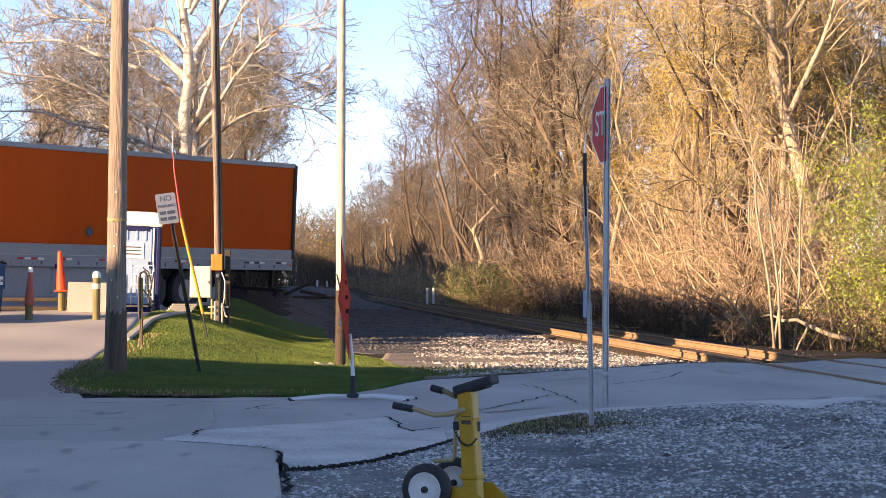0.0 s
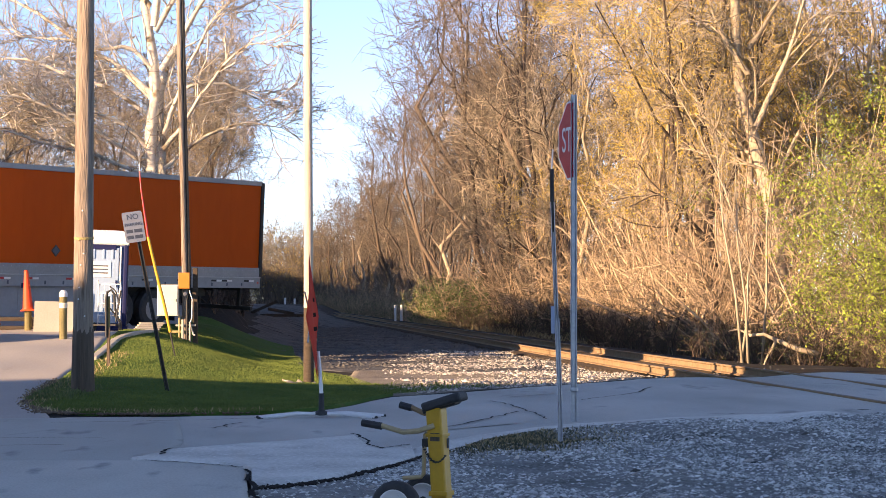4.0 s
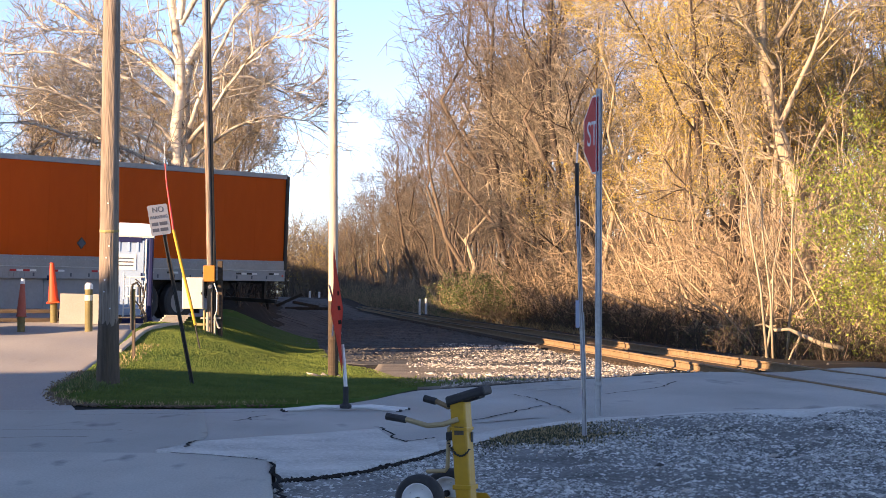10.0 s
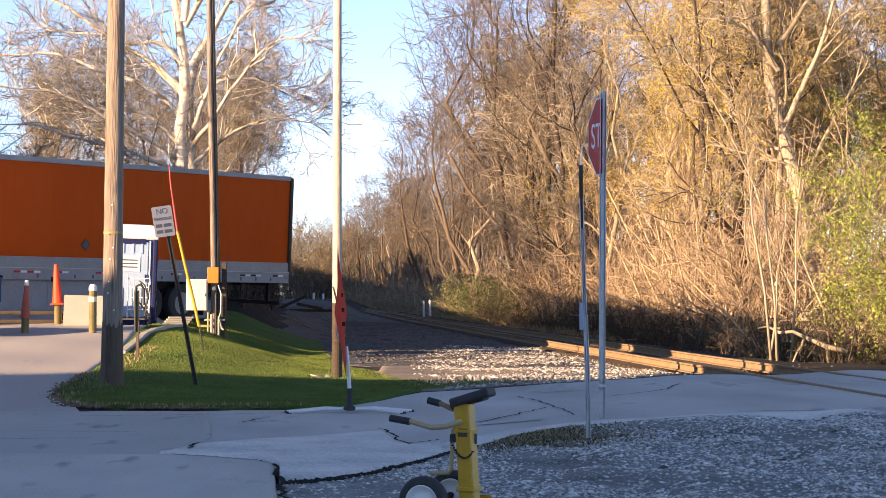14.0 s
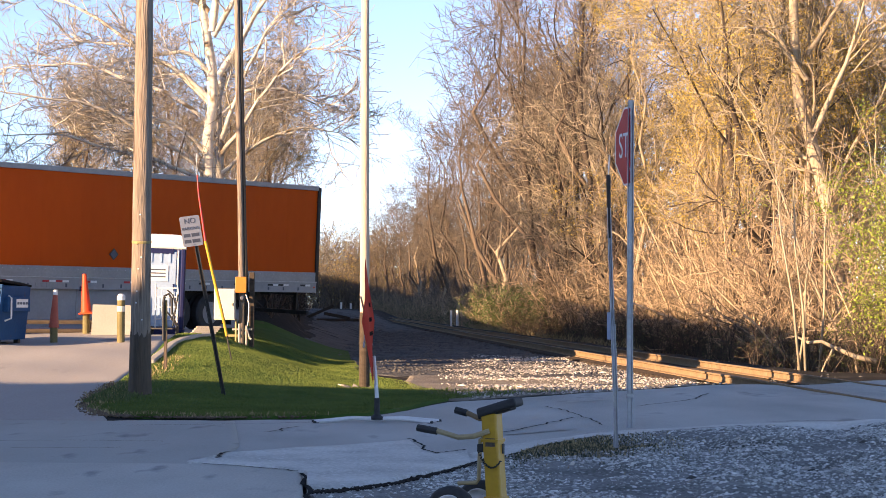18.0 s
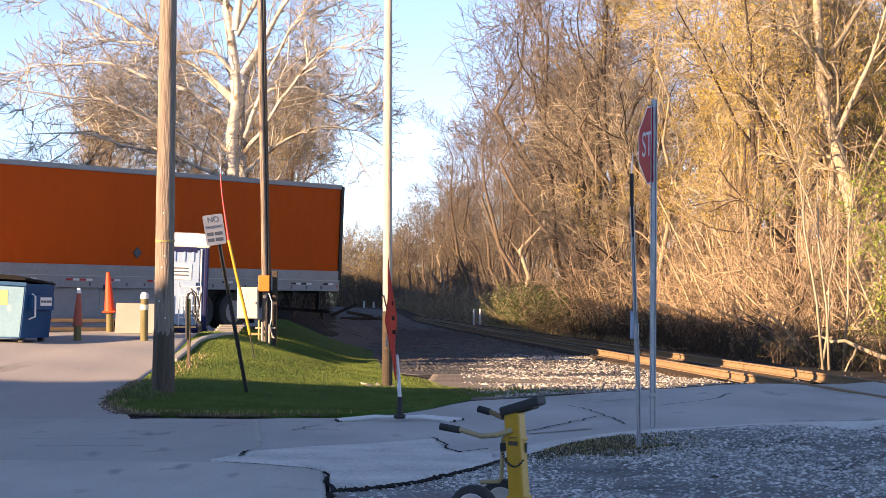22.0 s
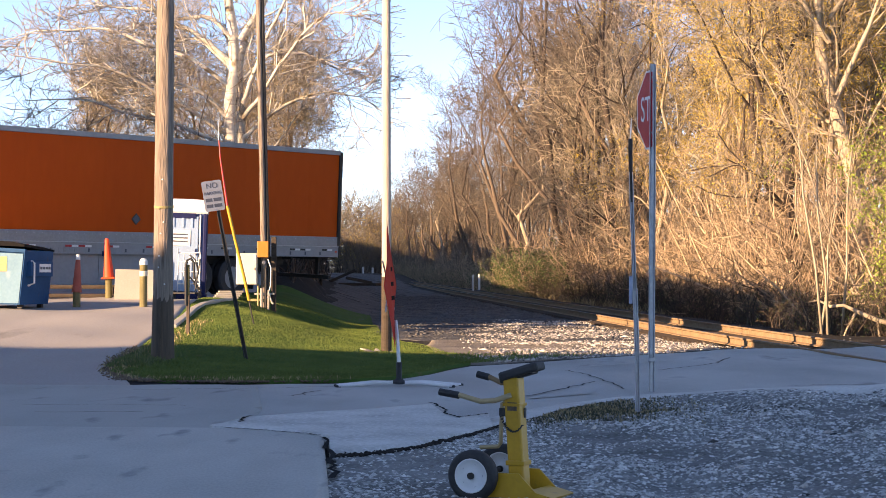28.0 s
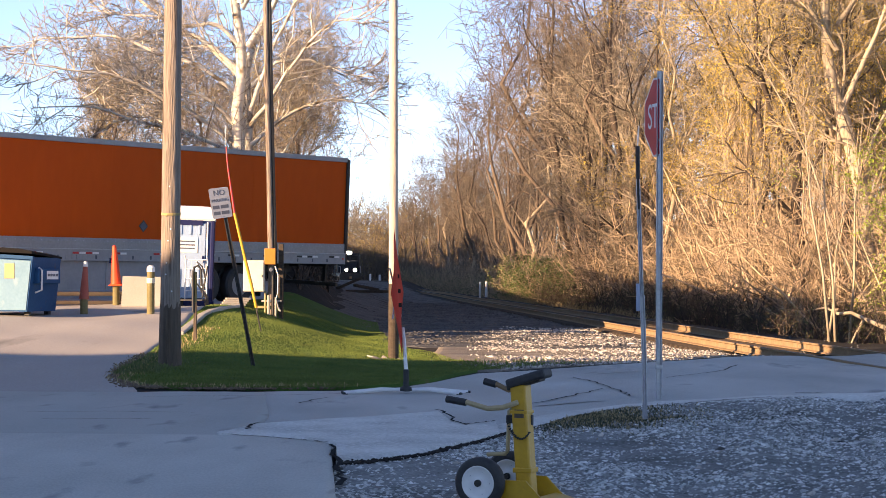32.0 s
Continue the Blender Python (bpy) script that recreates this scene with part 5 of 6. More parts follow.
for (x0, y0), (x1, y1) in zip(KERB, KERB[1:]):
    ln, a = math.hypot(x1 - x0, y1 - y0), math.degrees(math.atan2(y1 - y0, x1 - x0))
    piece = part("kerb_stone", box(ln - 0.012, 0.15, 0.16, (0, 0, 0.02), 0.02), M_TAN, kerb)
    rise = math.degrees(math.atan2(ground_at(x1, y1) - ground_at(x0, y0), ln))
    piece.matrix_local = pose((x0 + x1) / 2, (y0 + y1) / 2, (ground_at(x0, y0) + ground_at(x1, y1)) / 2, 0, -rise, a)

# ---- the yellow trailer jack ----
jk = thing("trailer_jack", pose(0.478, 11.8, ground_at(0.45, 11.8) + 0.01, 0, 0, -24) @ Matrix.Scale(1.016, 4), "yellow steel trailer jack on two pneumatic wheels", "trailer jack")
part("base_plate", plate([(-0.16, 0), (0.25, 0), (0.25, 0.012), (-0.16, 0.012)], 0.42), M_YELLOW, jk)
for y in (-0.17, 0.17):
    part("gusset", plate([(-0.14, 0.012), (0.23, 0.012), (0.07, 0.17), (-0.09, 0.17), (-0.14, 0.1)], 0.012, m=pose(0, y, 0)), M_YELLOW, jk)
part("toe", box(0.16, 0.36, 0.03, (0.21, 0, 0.04), turn=pose(0, 0, 0, 0, 14, 0)), M_YELLOW, jk)
sh = part("column", box(0.1, 0.11, 0.72, (-0.01, 0, 0.375), 0.012, turn=pose(0, 0, 0, 0, -4, 0)), M_YELLOW, jk, "square yellow column")
part("collar", box(0.12, 0.13, 0.03, (0.0, 0, 0.22), 0.006), M_YELLOW, sh)
part("collar", box(0.112, 0.122, 0.02, (-0.025, 0, 0.57), 0.004), M_YELLOW, sh)
part("slot", box(0.004, 0.03, 0.06, (0.035, 0.02, 0.52)), M_BLACK, sh)
part("rust_mark", box(0.06, 0.003, 0.05, (-0.02, -0.0575, 0.56)), M_POLE_DARK, sh, "rust streak on the column")
part("pad", box(0.26, 0.15, 0.055, (0.02, 0, 0.772), 0.015, turn=pose(0, 0, 0, 0, -17, 0)), M_BLACK, jk, "black rubber top pad")
part("pad_bracket", box(0.22, 0.1, 0.03, (0.0, 0, 0.742), 0.006, turn=pose(0, 0, 0, 0, -17, 0)), M_FRAME, jk)
for y, z, reach, mat, lb in ((-0.12, 0.6, 1.0, M_WORN, "worn tubular handle"), (0.12, 0.7, 0.6, M_RUST, "short rusty handle")):
    h = part("handle", pipe([(-0.02, y * 0.6, z + 0.03), (-0.1, y, z), (-0.1 - 0.1 * reach, y, z - 0.01), (-0.1 - 0.24 * reach, y, z + 0.025), (-0.1 - 0.34 * reach, y, z + 0.035)], 0.016, 8), mat, jk, lb)
    part("grip", pipe([(-0.1 - 0.24 * reach, y, z + 0.022), (-0.1 - 0.37 * reach, y, z + 0.04)], 0.022, 8), M_BLACK, h)
part("crank", pipe([(-0.04, 0.02, 0.52), (-0.1, 0.02, 0.59), (-0.115, 0.02, 0.57), (-0.125, 0.02, 0.33), (-0.14, 0.02, 0.31), (-0.26, 0.02, 0.3)], 0.013, 8), M_WORN, jk, "bent crank handle")
part("crank_nut", box(0.06, 0.04, 0.05, (-0.1, 0.02, 0.52), 0.006), M_BLACK, jk)
b = bmesh.new()
for k in range(18):
    t = k / 17
    x, z = -0.09 + 0.14 * t, 0.5 - 0.3 * t + 0.25 * t * t
    lathe([(0.0035, -0.008), (0.0055, 0), (0.0035, 0.008)], 6, b, pose(x, -0.066, z, 0, 90 if k % 2 else 40))
part("chain", b, M_FRAME, sh)
part("axle", rod((-0.2, -0.24, 0.152), (-0.2, 0.24, 0.152), 0.014, sides=10), M_FRAME, jk)
for y in (-0.23, 0.23):
    w = part("wheel", lathe([(0.1, -0.035), (0.135, -0.043), (0.152, -0.026), (0.154, 0), (0.152, 0.026), (0.135, 0.043), (0.1, 0.035)], 36, m=pose(-0.2, y, 0.154, 90), caps=False), M_BLACK, jk, "black pneumatic tyre", True)
    r = part("rim", lathe([(0.02, -0.026), (0.03, -0.026), (0.045, -0.014), (0.085, -0.014), (0.095, -0.036), (0.104, -0.038), (0.104, 0.038), (0.095, 0.036), (0.085, 0.014), (0.03, 0.03), (0.02, 0.03)], 30, m=pose(-0.2, y, 0.154, 90)), M_WHITE, w, "dusty white steel rim", True)
    part("hub", rod((-0.2, y - 0.045, 0.154), (-0.2, y + 0.045, 0.154), 0.021, sides=12), M_FRAME, r)
    for k in range(5):
        a = 2 * math.pi * k / 5
        x, z = -0.2 + 0.064 * math.cos(a), 0.154 + 0.064 * math.sin(a)
        part("lug", rod((x, y - 0.019, z), (x, y + 0.019, z), 0.008, sides=6), M_STEEL, r)

# ---- beside the track ----


def white_post(x, y, h, r):
    w = thing("white_post", pose(x, y, ground_at(x, y) - 0.05), "short white marker post beside the track", "post", "white posts beside the track")
    part("post", lathe([(r, 0), (r, h - 0.03), (r * 0.6, h)], 10), M_WHITE, w)
    part("base", lathe([(r * 1.3, 0), (r * 1.3, 0.12), (r * 1.05, 0.15)], 10), M_FRAME, w)


white_post(2.3, 139, 1.3, 0.08)
white_post(2.75, 139, 1.3, 0.09)
white_post(-9.45, 232, 0.95, 0.12)
white_post(-8.3, 232, 0.85, 0.12)
tp = thing("timber_pile", pose(-4.6, 100, ground_at(-4.6, 100)), "heap of dark broken sleepers beside the track", "timber")
for k, (x, y, z, a, e) in enumerate(((0, 0, 0.12, 8, 0), (0.9, 0.8, 0.12, -14, 0), (0.3, 0.4, 0.4, 30, 10), (-0.6, 1.0, 0.7, 5, -24), (1.4, 0.1, 0.12, 70, 0))):
    part("beam", box(1.5, 0.16, 0.15, (x, y, z * 0.75), 0.01, turn=pose(0, 0, 0, 0, e, a)), M_TIMBER, tp)
lg = thing("fallen_log", pose(9.75, 46.5, ground_at(9.75, 46.5)), "pale fallen branch lying at the wood's edge", "log")
part("stem", pipe([(-0.35, 0, 0.75), (0.0, 0, 0.78), (0.35, 0, 0.62), (0.8, -0.1, 0.42), (1.3, -0.2, 0.3)], [0.035, 0.042, 0.05, 0.06, 0.07], 9), M_PALE_BARK, lg, smooth=True)
for pts in ([(0.3, 0, 0.6), (0.1, 0.1, 0.2), (-0.1, 0.1, -0.3)], [(0.8, -0.1, 0.42), (0.9, 0.1, 0.0), (0.95, 0.1, -0.4)], [(-0.3, 0, 0.75), (-0.6, 0.1, 0.9), (-0.85, 0.1, 0.85)]):
    part("branch", pipe(pts, [0.035, 0.025, 0.012], 6), M_PALE_BARK, lg)
for k, (x, y, h, a) in enumerate(((9.05, 45.6, 5.6, -7), (9.25, 45.9, 5.0, -4), (9.15, 46.3, 3.6, 6), (9.9, 47.5, 6.0, 3))):
    s = thing("sapling", pose(x, y, ground_at(x, y) - 0.05, 0, a, 0), "slender pale sapling in the sun", "sapling", "pale saplings")
    part("stem", pipe([(0, 0, 0), (0.05, 0, h * 0.3), (-0.03, 0.03, h * 0.6), (0.06, 0, h)], [0.035, 0.03, 0.022, 0.008], 8), M_PALE_BARK, s, smooth=True)
    q = random.Random(k)
    for j in range(7):
        z = h * (0.3 + 0.09 * j)
        part("branch", pipe([(0, 0, z), (q.uniform(-0.5, 0.5), q.uniform(-0.4, 0.4), z + q.uniform(0.3, 0.6)), (q.uniform(-1, 1), q.uniform(-0.6, 0.6), z + q.uniform(0.7, 1.3))], [0.012, 0.009, 0.004], 5), M_PALE_BARK, s)

BIG = guided_tree(31, [
    [(0, 0), (-0.02, 1.5), (-0.15, 3.4), (-0.3, 5.2), (-0.62, 6.9), (-1.1, 8.5), (-1.2, 10.4), (-1.3, 13), (-1.0, 17)],
    [(-0.95, 8.1), (-0.4, 9.3), (0.2, 10.8), (0.8, 13.5)],
    [(-0.4, 6.0), (0.5, 7.9), (1.5, 9.4), (2.2, 12)],
    [(-0.55, 6.6), (-1.6, 7.0), (-2.4, 7.6), (-3.0, 9.0)],
    [(-1.2, 9.8), (-2.2, 11.2), (-2.9, 13.5)],
    [(-1.2, 10.6), (0.0, 12.5), (0.6, 15)],
    [(-0.25, 4.6), (0.8, 5.4), (1.8, 5.6), (2.6, 6.4)]], [0.33, 0.1, 0.06, 0.05, 0.1, 0.09, 0.045], 9, 2.2, 7, 1.2, 5, M_PALE_BARK, M_TWIG, M_BUD, 3, 0.032, up=0.2)
plant("pale_tree", BIG, pose(13.75, 62, ground_at(13.75, 62) - 0.05), "stout pale-barked tree leaning over the track side", "tree")
SECOND = guided_tree(33, [
    [(0, 0), (-0.05, 3), (-0.16, 6), (-0.2, 8.5), (-0.35, 12), (-0.3, 15)],
    [(-0.18, 7.0), (-0.7, 8.6), (-1.0, 10.5)],
    [(-0.2, 8.4), (0.3, 10), (0.5, 12.5)]], [0.15, 0.06, 0.06], 9, 1.8, 6, 1.1, 4, M_PALE_BARK, M_TWIG, M_BUD, 3, 0.03, up=0.25)
plant("pale_tree", SECOND, pose(12.9, 63.5, ground_at(12.9, 63.5) - 0.05), "slimmer pale-barked tree beside the stout one", "tree")

DUSKY = guided_tree(37, [
    [(0, 0), (0.05, 3), (0, 6), (-0.2, 8), (-0.6, 10), (-0.9, 14), (-1.0, 17)],
    [(-0.05, 6.4), (-1.0, 7.8), (-1.6, 9.6), (-1.9, 12.5)],
    [(0, 5.2), (0.8, 6.6), (1.2, 8.6), (1.5, 11)],
    [(-0.4, 9.0), (0.3, 10.6), (0.5, 13.5)],
    [(0.02, 4.4), (-1.2, 5.6), (-2.2, 6.1)]], [0.2, 0.13, 0.11, 0.1, 0.07], 8, 2.0, 6, 1.2, 4, M_DARK_BARK, M_TWIG, M_BUD, 6, 0.03, up=0.2)
plant("dark_tree", DUSKY, pose(11.7, 64.5, ground_at(11.7, 64.5) - 0.05), "dark-barked forked tree among budding saplings", "tree")

# ---- the locomotive that comes round the bend ----
lc = thing("locomotive", pose(-14, 272, 0.7), "dark diesel locomotive with lit headlamps", "locomotive")
part("frame", box(2.9, 19, 0.45, (0, 9.6, 1.35), 0.03), M_FRAME, lc)
part("hood", box(1.9, 14, 2.4, (0, 12.4, 2.75), 0.08), M_LOCO, lc)
c = part("cab", box(3.05, 3.0, 2.75, (0, 3.6, 2.95), 0.12), M_LOCO, lc)
for x in (-0.75, 0.75):
    part("windscreen", box(1.0, 0.04, 0.62, (x, 2.09, 3.7), 0.02), M_GLASS, c)
part("nose", box(1.9, 1.9, 1.75, (0, 1.2, 2.4), 0.15), M_LOCO, lc)
part("pilot", plate([(-1.45, 0.15), (1.45, 0.15), (1.45, 1.55), (-1.45, 1.55)], 0.12, m=pose(0, 0.05, 0)), M_FRAME, lc)
part("coupler", box(0.3, 0.6, 0.3, (0, -0.3, 0.9), 0.03), M_RUST, lc)
for x in (-1.42, 1.42):
    part("handrail", pipe([(x, 0.1, 1.5), (x, 0.1, 2.5), (x, 2.0, 2.5)], 0.025, 6), M_WHITE, lc)
for x, z, r in ((-0.12, 4.42, 0.24), (0.12, 4.42, 0.24), (-0.6, 1.95, 0.2), (0.6, 1.95, 0.22)):
    hl = part("headlamp", lathe([(r * 1.3, 0), (r * 1.3, 0.1), (r, 0.12)], 14, m=pose(x, 2.0 if z > 4 else 0.0, z, 90)), M_FRAME, lc)
    part("lens", lathe([(r * 0.98, 0.11), (r * 0.9, 0.14), (r * 0.3, 0.16)], 14, m=pose(x, 2.0 if z > 4 else 0.0, z, 90)), M_LAMP, hl, "lit lamp")
for y in (2.6, 4.6, 6.4, 13.5, 15.3, 17.2):
    for x in (-0.76, 0.76):
        part("wheel", lathe([(0.1, -0.06), (0.5, -0.06), (0.53, 0.0), (0.5, 0.06), (0.1, 0.06)], 18, m=pose(x, y, 0.52, 0, 90)), M_FRAME, lc)

# ---- stones, cracks, grass ----


def stones(name, seed, count, place, size, mat, label, lift=0.0):
    rng = np.random.default_rng(seed)
    xy = place(rng, count)
    n = len(xy)
    s = size * (0.45 + rng.random((n, 1)) ** 2 * 1.4)
    c = np.column_stack([xy, land(xy[:, 0], xy[:, 1]) + lift])
    shape = np.array([[1, 0, 0], [0, 1, 0], [-1, 0, 0], [0, -1, 0], [0.2, 0.1, 0.5], [0, 0, -0.6]], float)
    turn = rng.random(n) * 6.28
    V = shape[None] * (0.6 + 0.8 * rng.random((n, 6, 1))) * s[:, None]
    x = V[..., 0] * np.cos(turn)[:, None] - V[..., 1] * np.sin(turn)[:, None]
    y = V[..., 0] * np.sin(turn)[:, None] + V[..., 1] * np.cos(turn)[:, None]
    V = np.stack([x, y, V[..., 2] + x * rng.normal(size=(n, 1)) * 0.3], -1) + c[:, None]
    tri = np.array([[0, 1, 4], [1, 2, 4], [2, 3, 4], [3, 0, 4], [1, 0, 5], [2, 1, 5], [3, 2, 5], [0, 3, 5]])
    F = (np.arange(n)[:, None, None] * 6 + tri[None]).reshape(-1, 3)
    return tagged(new(name, array_mesh(name, V, F, mat)), label, "gravel", kind="stuff")


def patchiness(x, y):
    """Stone cover imitating the shading of mounds and hollows, about -2 to 2."""
    return np.sin(2.1 * x + 0.9 * y) + np.sin(1.3 * y - 2.4 * x + 1) * np.cos(0.9 * x + 0.4 * y)


def yard_gravel(rng, n):
    y = 9.5 + 12 * rng.random(n)
    x = -0.8 + 8.0 * rng.random(n)
    mossy = np.exp(-((x - 1.4) / 0.55) ** 2 - ((y - 18.9) / 1.1) ** 2) + 0.8 * np.exp(-((x + 0.2) / 0.5) ** 2 - ((y - 13.9) / 0.8) ** 2)
    keep = (y < interp(x, NEAR_X, NEAR_Y) - 0.12) & (patchiness(x, y) + 1.3 * rng.normal(size=n) > -0.5) & (rng.random(n) > 0.92 * mossy)
    return np.column_stack([x, y])[keep]


def gravel_drifts(rng, n):
    xy = yard_gravel(rng, n)
    x, y = xy[:, 0], xy[:, 1]
    return xy[patchiness(1.7 * x + 3, 1.4 * y) + rng.normal(size=len(x)) * 0.6 > 0.5]


def lit_gravel(rng, n):
    y = 29 + 28 * rng.random(n)
    x = -0.5 + (track_x(y) - 1.0 + 0.5) * rng.random(n)
    lo = interp(x, FAR_X, FAR_Y)
    patchy = np.sin(y * 1.5 + 0.5 * x) + 0.8 * np.sin(0.7 * y - 1.3 * x) + rng.normal(size=n) * 0.9
    keep = (patchy > -0.1) & (y > lo + 0.15) & (x > interp(y, [29, 36, 45, 57], [0.5, 0.3, 0.4, 1.6]) + 0.8 * np.abs(rng.normal(size=n)))
    return np.column_stack([x, y])[keep]


def cinders(rng, n):
    y = 40 + 70 * rng.random(n)
    x = -2.5 + (track_x(y) + 2.0) * rng.random(n)
    return np.column_stack([x, y])


def ballast(rng, n):
    y = 37 + 60 * rng.random(n)
    return np.column_stack([track_x(y) + rng.normal(size=n) * 1.1, y])


stones("gravel", 7, 60000, gravel_drifts, 0.021, M_STONE, "coarser grey crushed stone in the shade", 0.032)
stones("gravel", 1, 130000, yard_gravel, 0.0155, M_STONE, "loose grey crushed stone in the shade", 0.032)
stones("gravel", 2, 48000, lit_gravel, 0.022, M_PALE_STONE, "pale sunlit crushed stone beside the track", 0.012)
stones("gravel", 8, 1500, lit_gravel, 0.05, M_PALE_STONE, "larger pale stones among the crushed stone", 0.01)
stones("gravel", 3, 16000, cinders, 0.05, M_CINDER, "dark cinders and stones between bank and track")
stones("gravel", 4, 20000, ballast, 0.035, M_CINDER, "dark ballast stones round the sleepers", -0.01)
def heaped_gravel(rng, n):
    """Thicker pale stone towards the crossing."""
    xy = yard_gravel(rng, n)
    return xy[xy[:, 0] > 1.9 + 0.9 * np.abs(rng.normal(size=len(xy)))]


stones("gravel", 33, 60000, heaped_gravel, 0.018, M_STONE, "loose pale crushed stone heaped towards the crossing", 0.034)
stones("gravel", 6, 500, yard_gravel, 0.03, M_PALE_STONE, "scattered larger pale stones in the gravel", 0.035)
stones("rocks", 5, 9, lambda r, n: np.column_stack([-1.25 + 0.5 * r.random(n), 31.6 + 0.6 * r.random(n)]), 0.12, M_PALE_STONE, "few pale rocks at the foot of the pole")


def blades(name, seed, count, place, height, mat, label, width=0.006):
    rng = np.random.default_rng(seed)
    xy = place(rng, count)
    n = len(xy)
    c = np.column_stack([xy, land(xy[:, 0], xy[:, 1]) + 0.04])
    h = height * (0.4 + 0.9 * rng.random((n, 1)))
    a = rng.random(n) * 6.28
    side = np.column_stack([np.cos(a), np.sin(a), np.zeros(n)]) * width * (0.7 + 0.6 * rng.random((n, 1)))
    tip = c + np.column_stack([rng.normal(size=(n, 2)) * 0.45, np.ones(n)]) * h
    mid = c + (tip - c) * 0.55 + np.column_stack([np.zeros((n, 2)), 0.1 * h])
    V = np.stack([c - side, c + side, mid + side * 0.7, tip, mid - side * 0.7], 1)
    F = (np.arange(n)[:, None] * 5 + np.arange(5)[None])
    return tagged(new(name, array_mesh(name, V, F, mat)), label, "grass", kind="stuff")


def bank_place(rng, n):
    y = 24.0 + 26 * rng.random(n) ** 1.3
    a = interp(y, [24, 25.9, 28, 31, 38.3, 44, 60], [-3.5, -4.46, -4.72, -4.78, -5.1, -5.4, -5.5])
    b = interp(y, [24, 24.2, 24.9, 26.1, 28.4, 29, 32, 36, 42, 60], [-2.2, -1.3, -0.66, -0.25, 0.32, 0.8, 0.4, -0.5, -1.3, -2.2])
    return np.column_stack([a + (b - a) * rng.random(n), y])


blades("grass", 1, 150000, bank_place, 0.02, M_GRASS, "short spring grass on the bank", 0.0045)
blades("dry_grass", 2, 450, lambda r, n: np.column_stack([-4.6 + 0.4 * r.random(n), 26.6 + 9 * r.random(n)]), 0.06, M_STRAW, "dead straw along the lot's edge")
def weed_place(rng, n):
    x, y = rng.normal(1.35, 0.5, n), rng.normal(18.8, 0.85, n)
    return np.column_stack([x, y])[y < interp(x, NEAR_X, NEAR_Y) - 0.15]


def tuft_place(rng, n):
    x, y = 0.2 + 1.1 * np.abs(rng.normal(size=n)), 29.9 + 1.2 * rng.normal(size=n)
    return np.column_stack([x, y])[y > interp(x, FAR_X, FAR_Y) + 0.12]


blades("weeds", 9, 800, tuft_place, 0.05, M_GRASS, "sparse green tufts in the crushed stone", 0.008)
blades("weeds", 3, 7000, weed_place, 0.02, M_WEED, "low olive weeds in the gravel round the posts")
blades("dry_grass", 31, 2500, weed_place, 0.03, M_STRAW, "dead straw among the weeds", 0.005)
blades("dry_grass", 4, 3000, lambda r, n: (lambda y: np.column_stack([track_x(y) + 3 + 4 * r.random(n), y]))(70 + 70 * r.random(n)), 0.3, M_STRAW, "dead straw beyond the track", 0.012)


def crack(points, w, name="crack", mat=None, lift=0.024):
    """A narrow ribbon on the paving: tarred crack, seam or painted edge shadow."""
    b = bmesh.new()
    rng = random.Random(len(points) * 7 + int(points[0][0] * 10))
    rows = []
    for (x0, y0), (x1, y1) in zip(points, points[1:]):
        for k in range(8):
            t = k / 8
            rows.append((x0 + (x1 - x0) * t + rng.gauss(0, 0.02), y0 + (y1 - y0) * t + rng.gauss(0, 0.02)))
    rows.append(points[-1])
    prev = None
    for i, (x, y) in enumerate(rows):
        ww = w * rng.uniform(0.7, 1.2)
        x1, y1 = rows[min(i + 1, len(rows) - 1)]
        x2, y2 = rows[max(i - 1, 0)]
        d = Vector((x1 - x2, y1 - y2)).normalized()
        z = ground_at(x, y) + lift
        pair = [b.verts.new((x - d.y * ww, y + d.x * ww, z)), b.verts.new((x + d.y * ww, y - d.x * ww, z))]
        if prev:
            b.faces.new((prev[0], prev[1], pair[1], pair[0]))
        prev = pair
    bmesh.ops.recalc_face_normals(b, faces=b.faces[:])
    return tagged(part(name, b, mat or M_CRACK), "dark irregular crack, worn edge or painted gap shadow on the paving", "crack", kind="structure")


crack([(1.7, 26.3), (1.9, 25.2), (2.05, 23.4), (2.1, 22.0)], 0.011)
crack([(3.9, 21.5), (4.3, 21.4), (4.7, 21.3)], 0.018)
crack([(-1.86, 17.9), (-1.9, 18.3), (-1.84, 18.75)], 0.02)
crack([(-3.9, 18.6), (-2.9, 18.75)], 0.01, lift=0.034)
crack([(-4.3, 19.6), (-3.6, 19.75), (-2.6, 19.6)], 0.007, lift=0.034)
crack([(-1.68, 21.3), (-1.5, 22.0), (-1.42, 22.3)], 0.012, "painted_mark")
crack([(-1.55, 21.5), (-1.38, 21.4)], 0.012, "painted_mark")

crack([(0.95, 20.9), (1.3, 21.2), (1.7, 21.5)], 0.05, "pale_streak", M_SLAB)
crack([(2.1, 27.2), (2.7, 27.5), (3.3, 27.7)], 0.05, "pale_streak", M_SLAB)
crack([(-3.6, 22.2), (-2.8, 22.35), (-1.9, 22.6), (-1.0, 23.1)], 0.01, "road_seam", lift=0.034)
crack([(0.5, 20.2), (1.2, 21.9), (1.9, 23.6)], 0.014, "road_seam")
crack([(2.9, 25.4), (3.7, 26.4), (4.2, 27.9)], 0.012, "road_seam")
# dark lines along broken edges: cracks, with the gap's shadow painted in
crack([(-0.925, 15.6), (-0.825, 14.1), (-0.71, 12.5)], 0.02, "dark_edge_line", lift=0.06)
crack([(-1.87, 16.53), (-1.28, 16.13), (-0.99, 15.83)], 0.012, "dark_edge_line", lift=0.06)
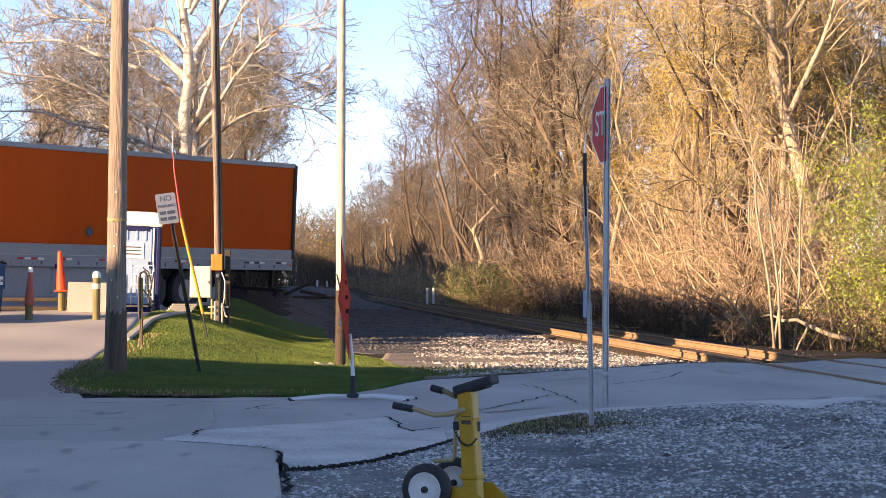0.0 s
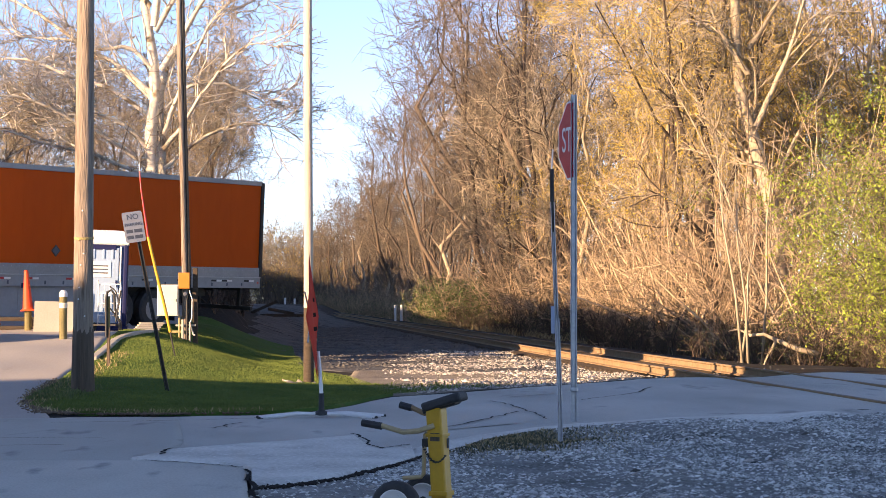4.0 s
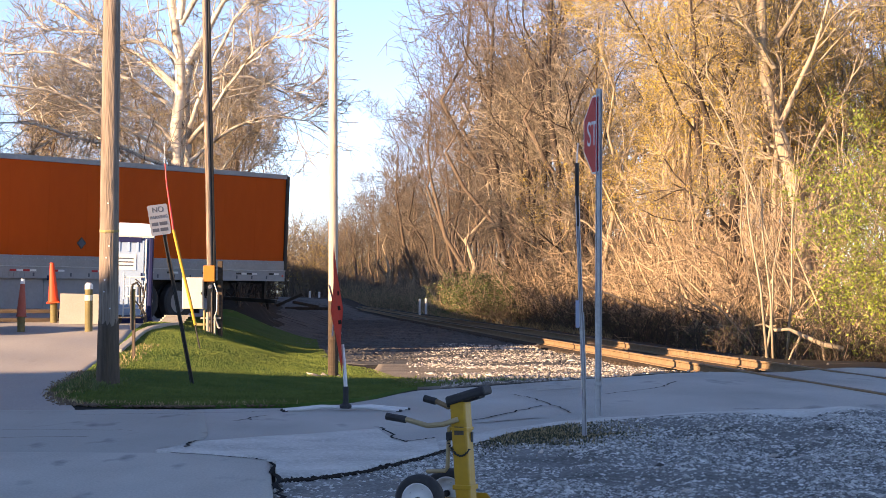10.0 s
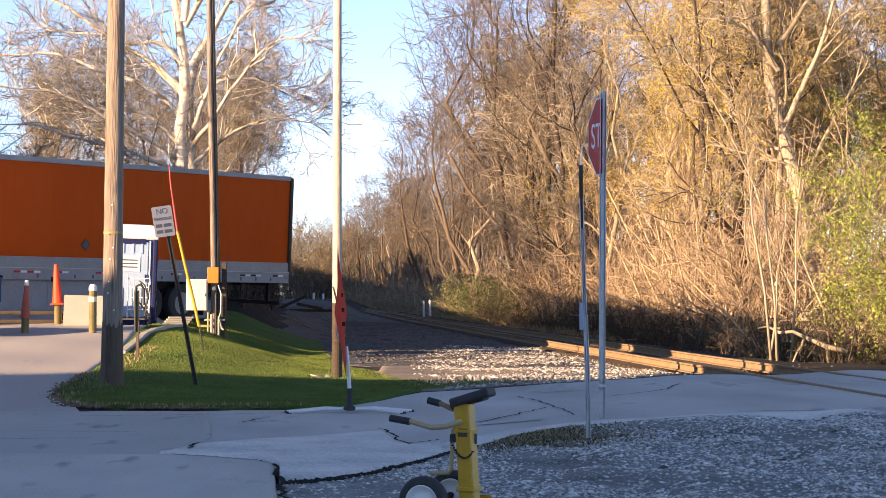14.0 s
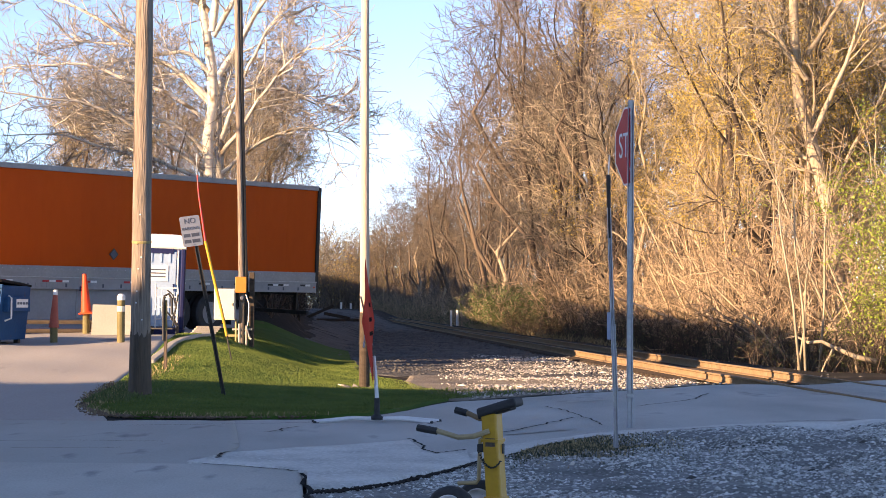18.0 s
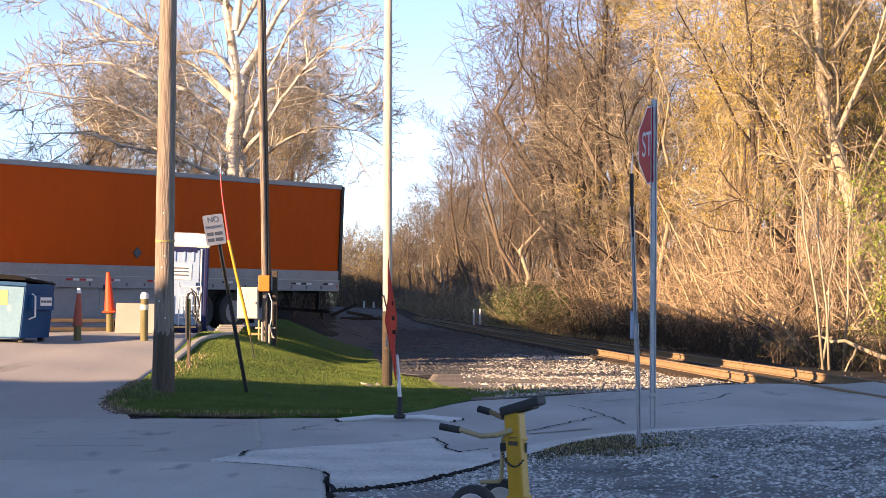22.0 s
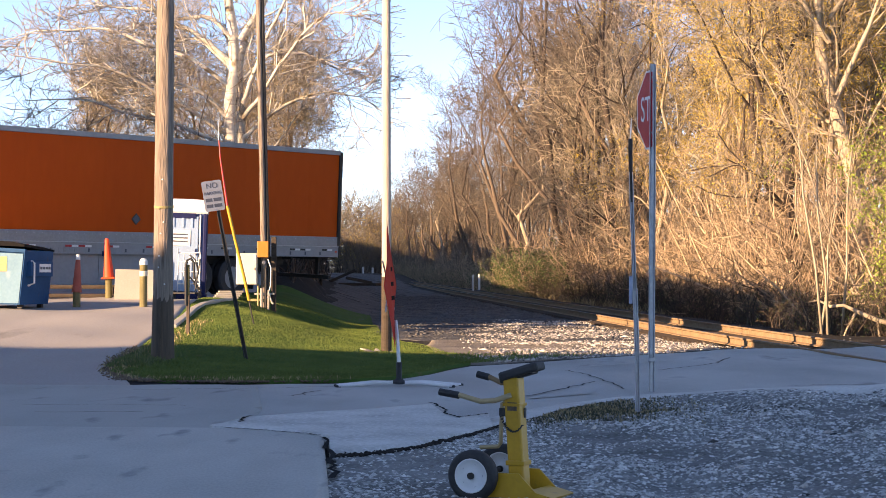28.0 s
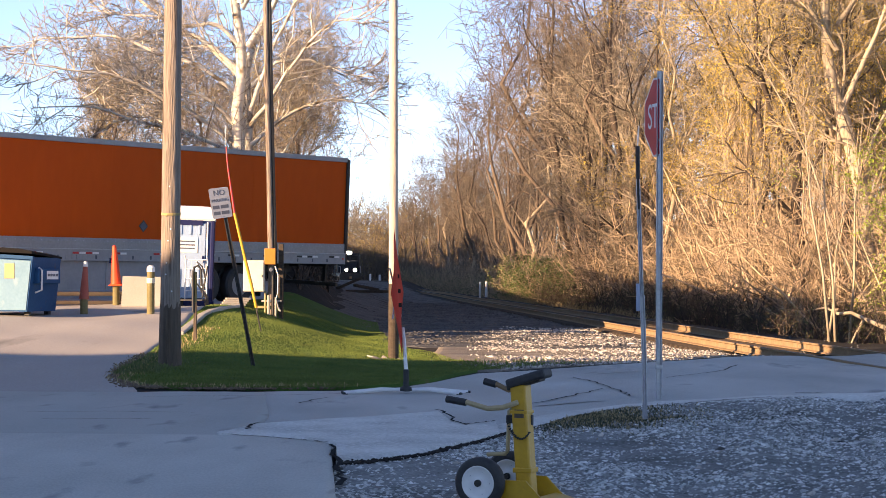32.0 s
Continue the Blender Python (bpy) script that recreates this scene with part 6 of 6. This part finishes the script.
crack([(0.56, 17.1), (1.18, 18.85), (1.85, 20.0), (2.8, 20.5), (3.5, 20.8)], 0.016, "dark_edge_line", lift=0.04)
crack([(-0.1, 19.62), (0.02, 18.8), (0.07, 18.02), (0.165, 17.64), (0.44, 18.12)], 0.014, "dark_edge_line", lift=0.072)
crack([(-1.78, 17.0), (-1.8, 17.5), (-1.74, 17.75)], 0.012, "dark_edge_line", lift=0.072)
crack([(-6.5, 23.05), (-4.2, 23.6), (-2.9, 24.0), (-1.9, 24.5)], 0.02, "road_seam")



def edge_place(rng, n):
    """Along the ragged border of turf and paving."""
    t = rng.random(n)
    x = interp(t, [0, 0.25, 0.4, 0.5, 0.75, 1], [-4.78, -4.7, -4.4, -3.9, -2.7, -1.3])
    y = interp(t, [0, 0.25, 0.4, 0.5, 0.75, 1], [30.5, 27.8, 25.9, 24.35, 23.95, 24.4])
    return np.column_stack([x + 0.09 * rng.normal(size=n), y + 0.12 * rng.normal(size=n)])


def lip_place(rng, n):
    """Under the broken near edge of the old asphalt."""
    x = -0.8 + 1.45 * rng.random(n)
    return np.column_stack([x, interp(x, NEAR_X, NEAR_Y) - 0.1 + 0.06 * rng.normal(size=n)])


# dark crumbs serve as both soil and the shadow under the asphalt lip
stones("soil", 23, 900, lip_place, 0.014, M_EARTH, "soil under the asphalt's edge, the edge shadow put into its dark colour", 0.045)
stones("soil", 21, 3000, edge_place, 0.02, M_LITTER, "dark crumbling soil along the turf's edge", 0.03)
blades("dry_grass", 22, 500, edge_place, 0.05, M_STRAW, "dead straw in the soil at the turf's edge", 0.006)
blades("grass_clumps", 6, 1500, lambda r, n: np.column_stack([np.maximum(-4.4 + 0.2 * r.normal(size=n), -4.68), np.maximum(28.1 + 0.8 * r.normal(size=n), 26.9)]), 0.06, M_SHRUB, "dark grass clumps round the pole's foot", 0.009)


def motions():
    """The locomotive comes slowly round the bend."""
    rows = []
    for k in range(9):
        t = 4.0 * k
        y = 270 + 7.4 * (32 - t)
        x = float(track_x(y))
        turn = math.degrees(math.atan2(-(float(track_x(y + 6)) - float(track_x(y - 6))), 12))
        rows.append((t, pose(x, y, float(track_z(y)), 0, 0, turn)))
    walk(lc, rows)


motions()
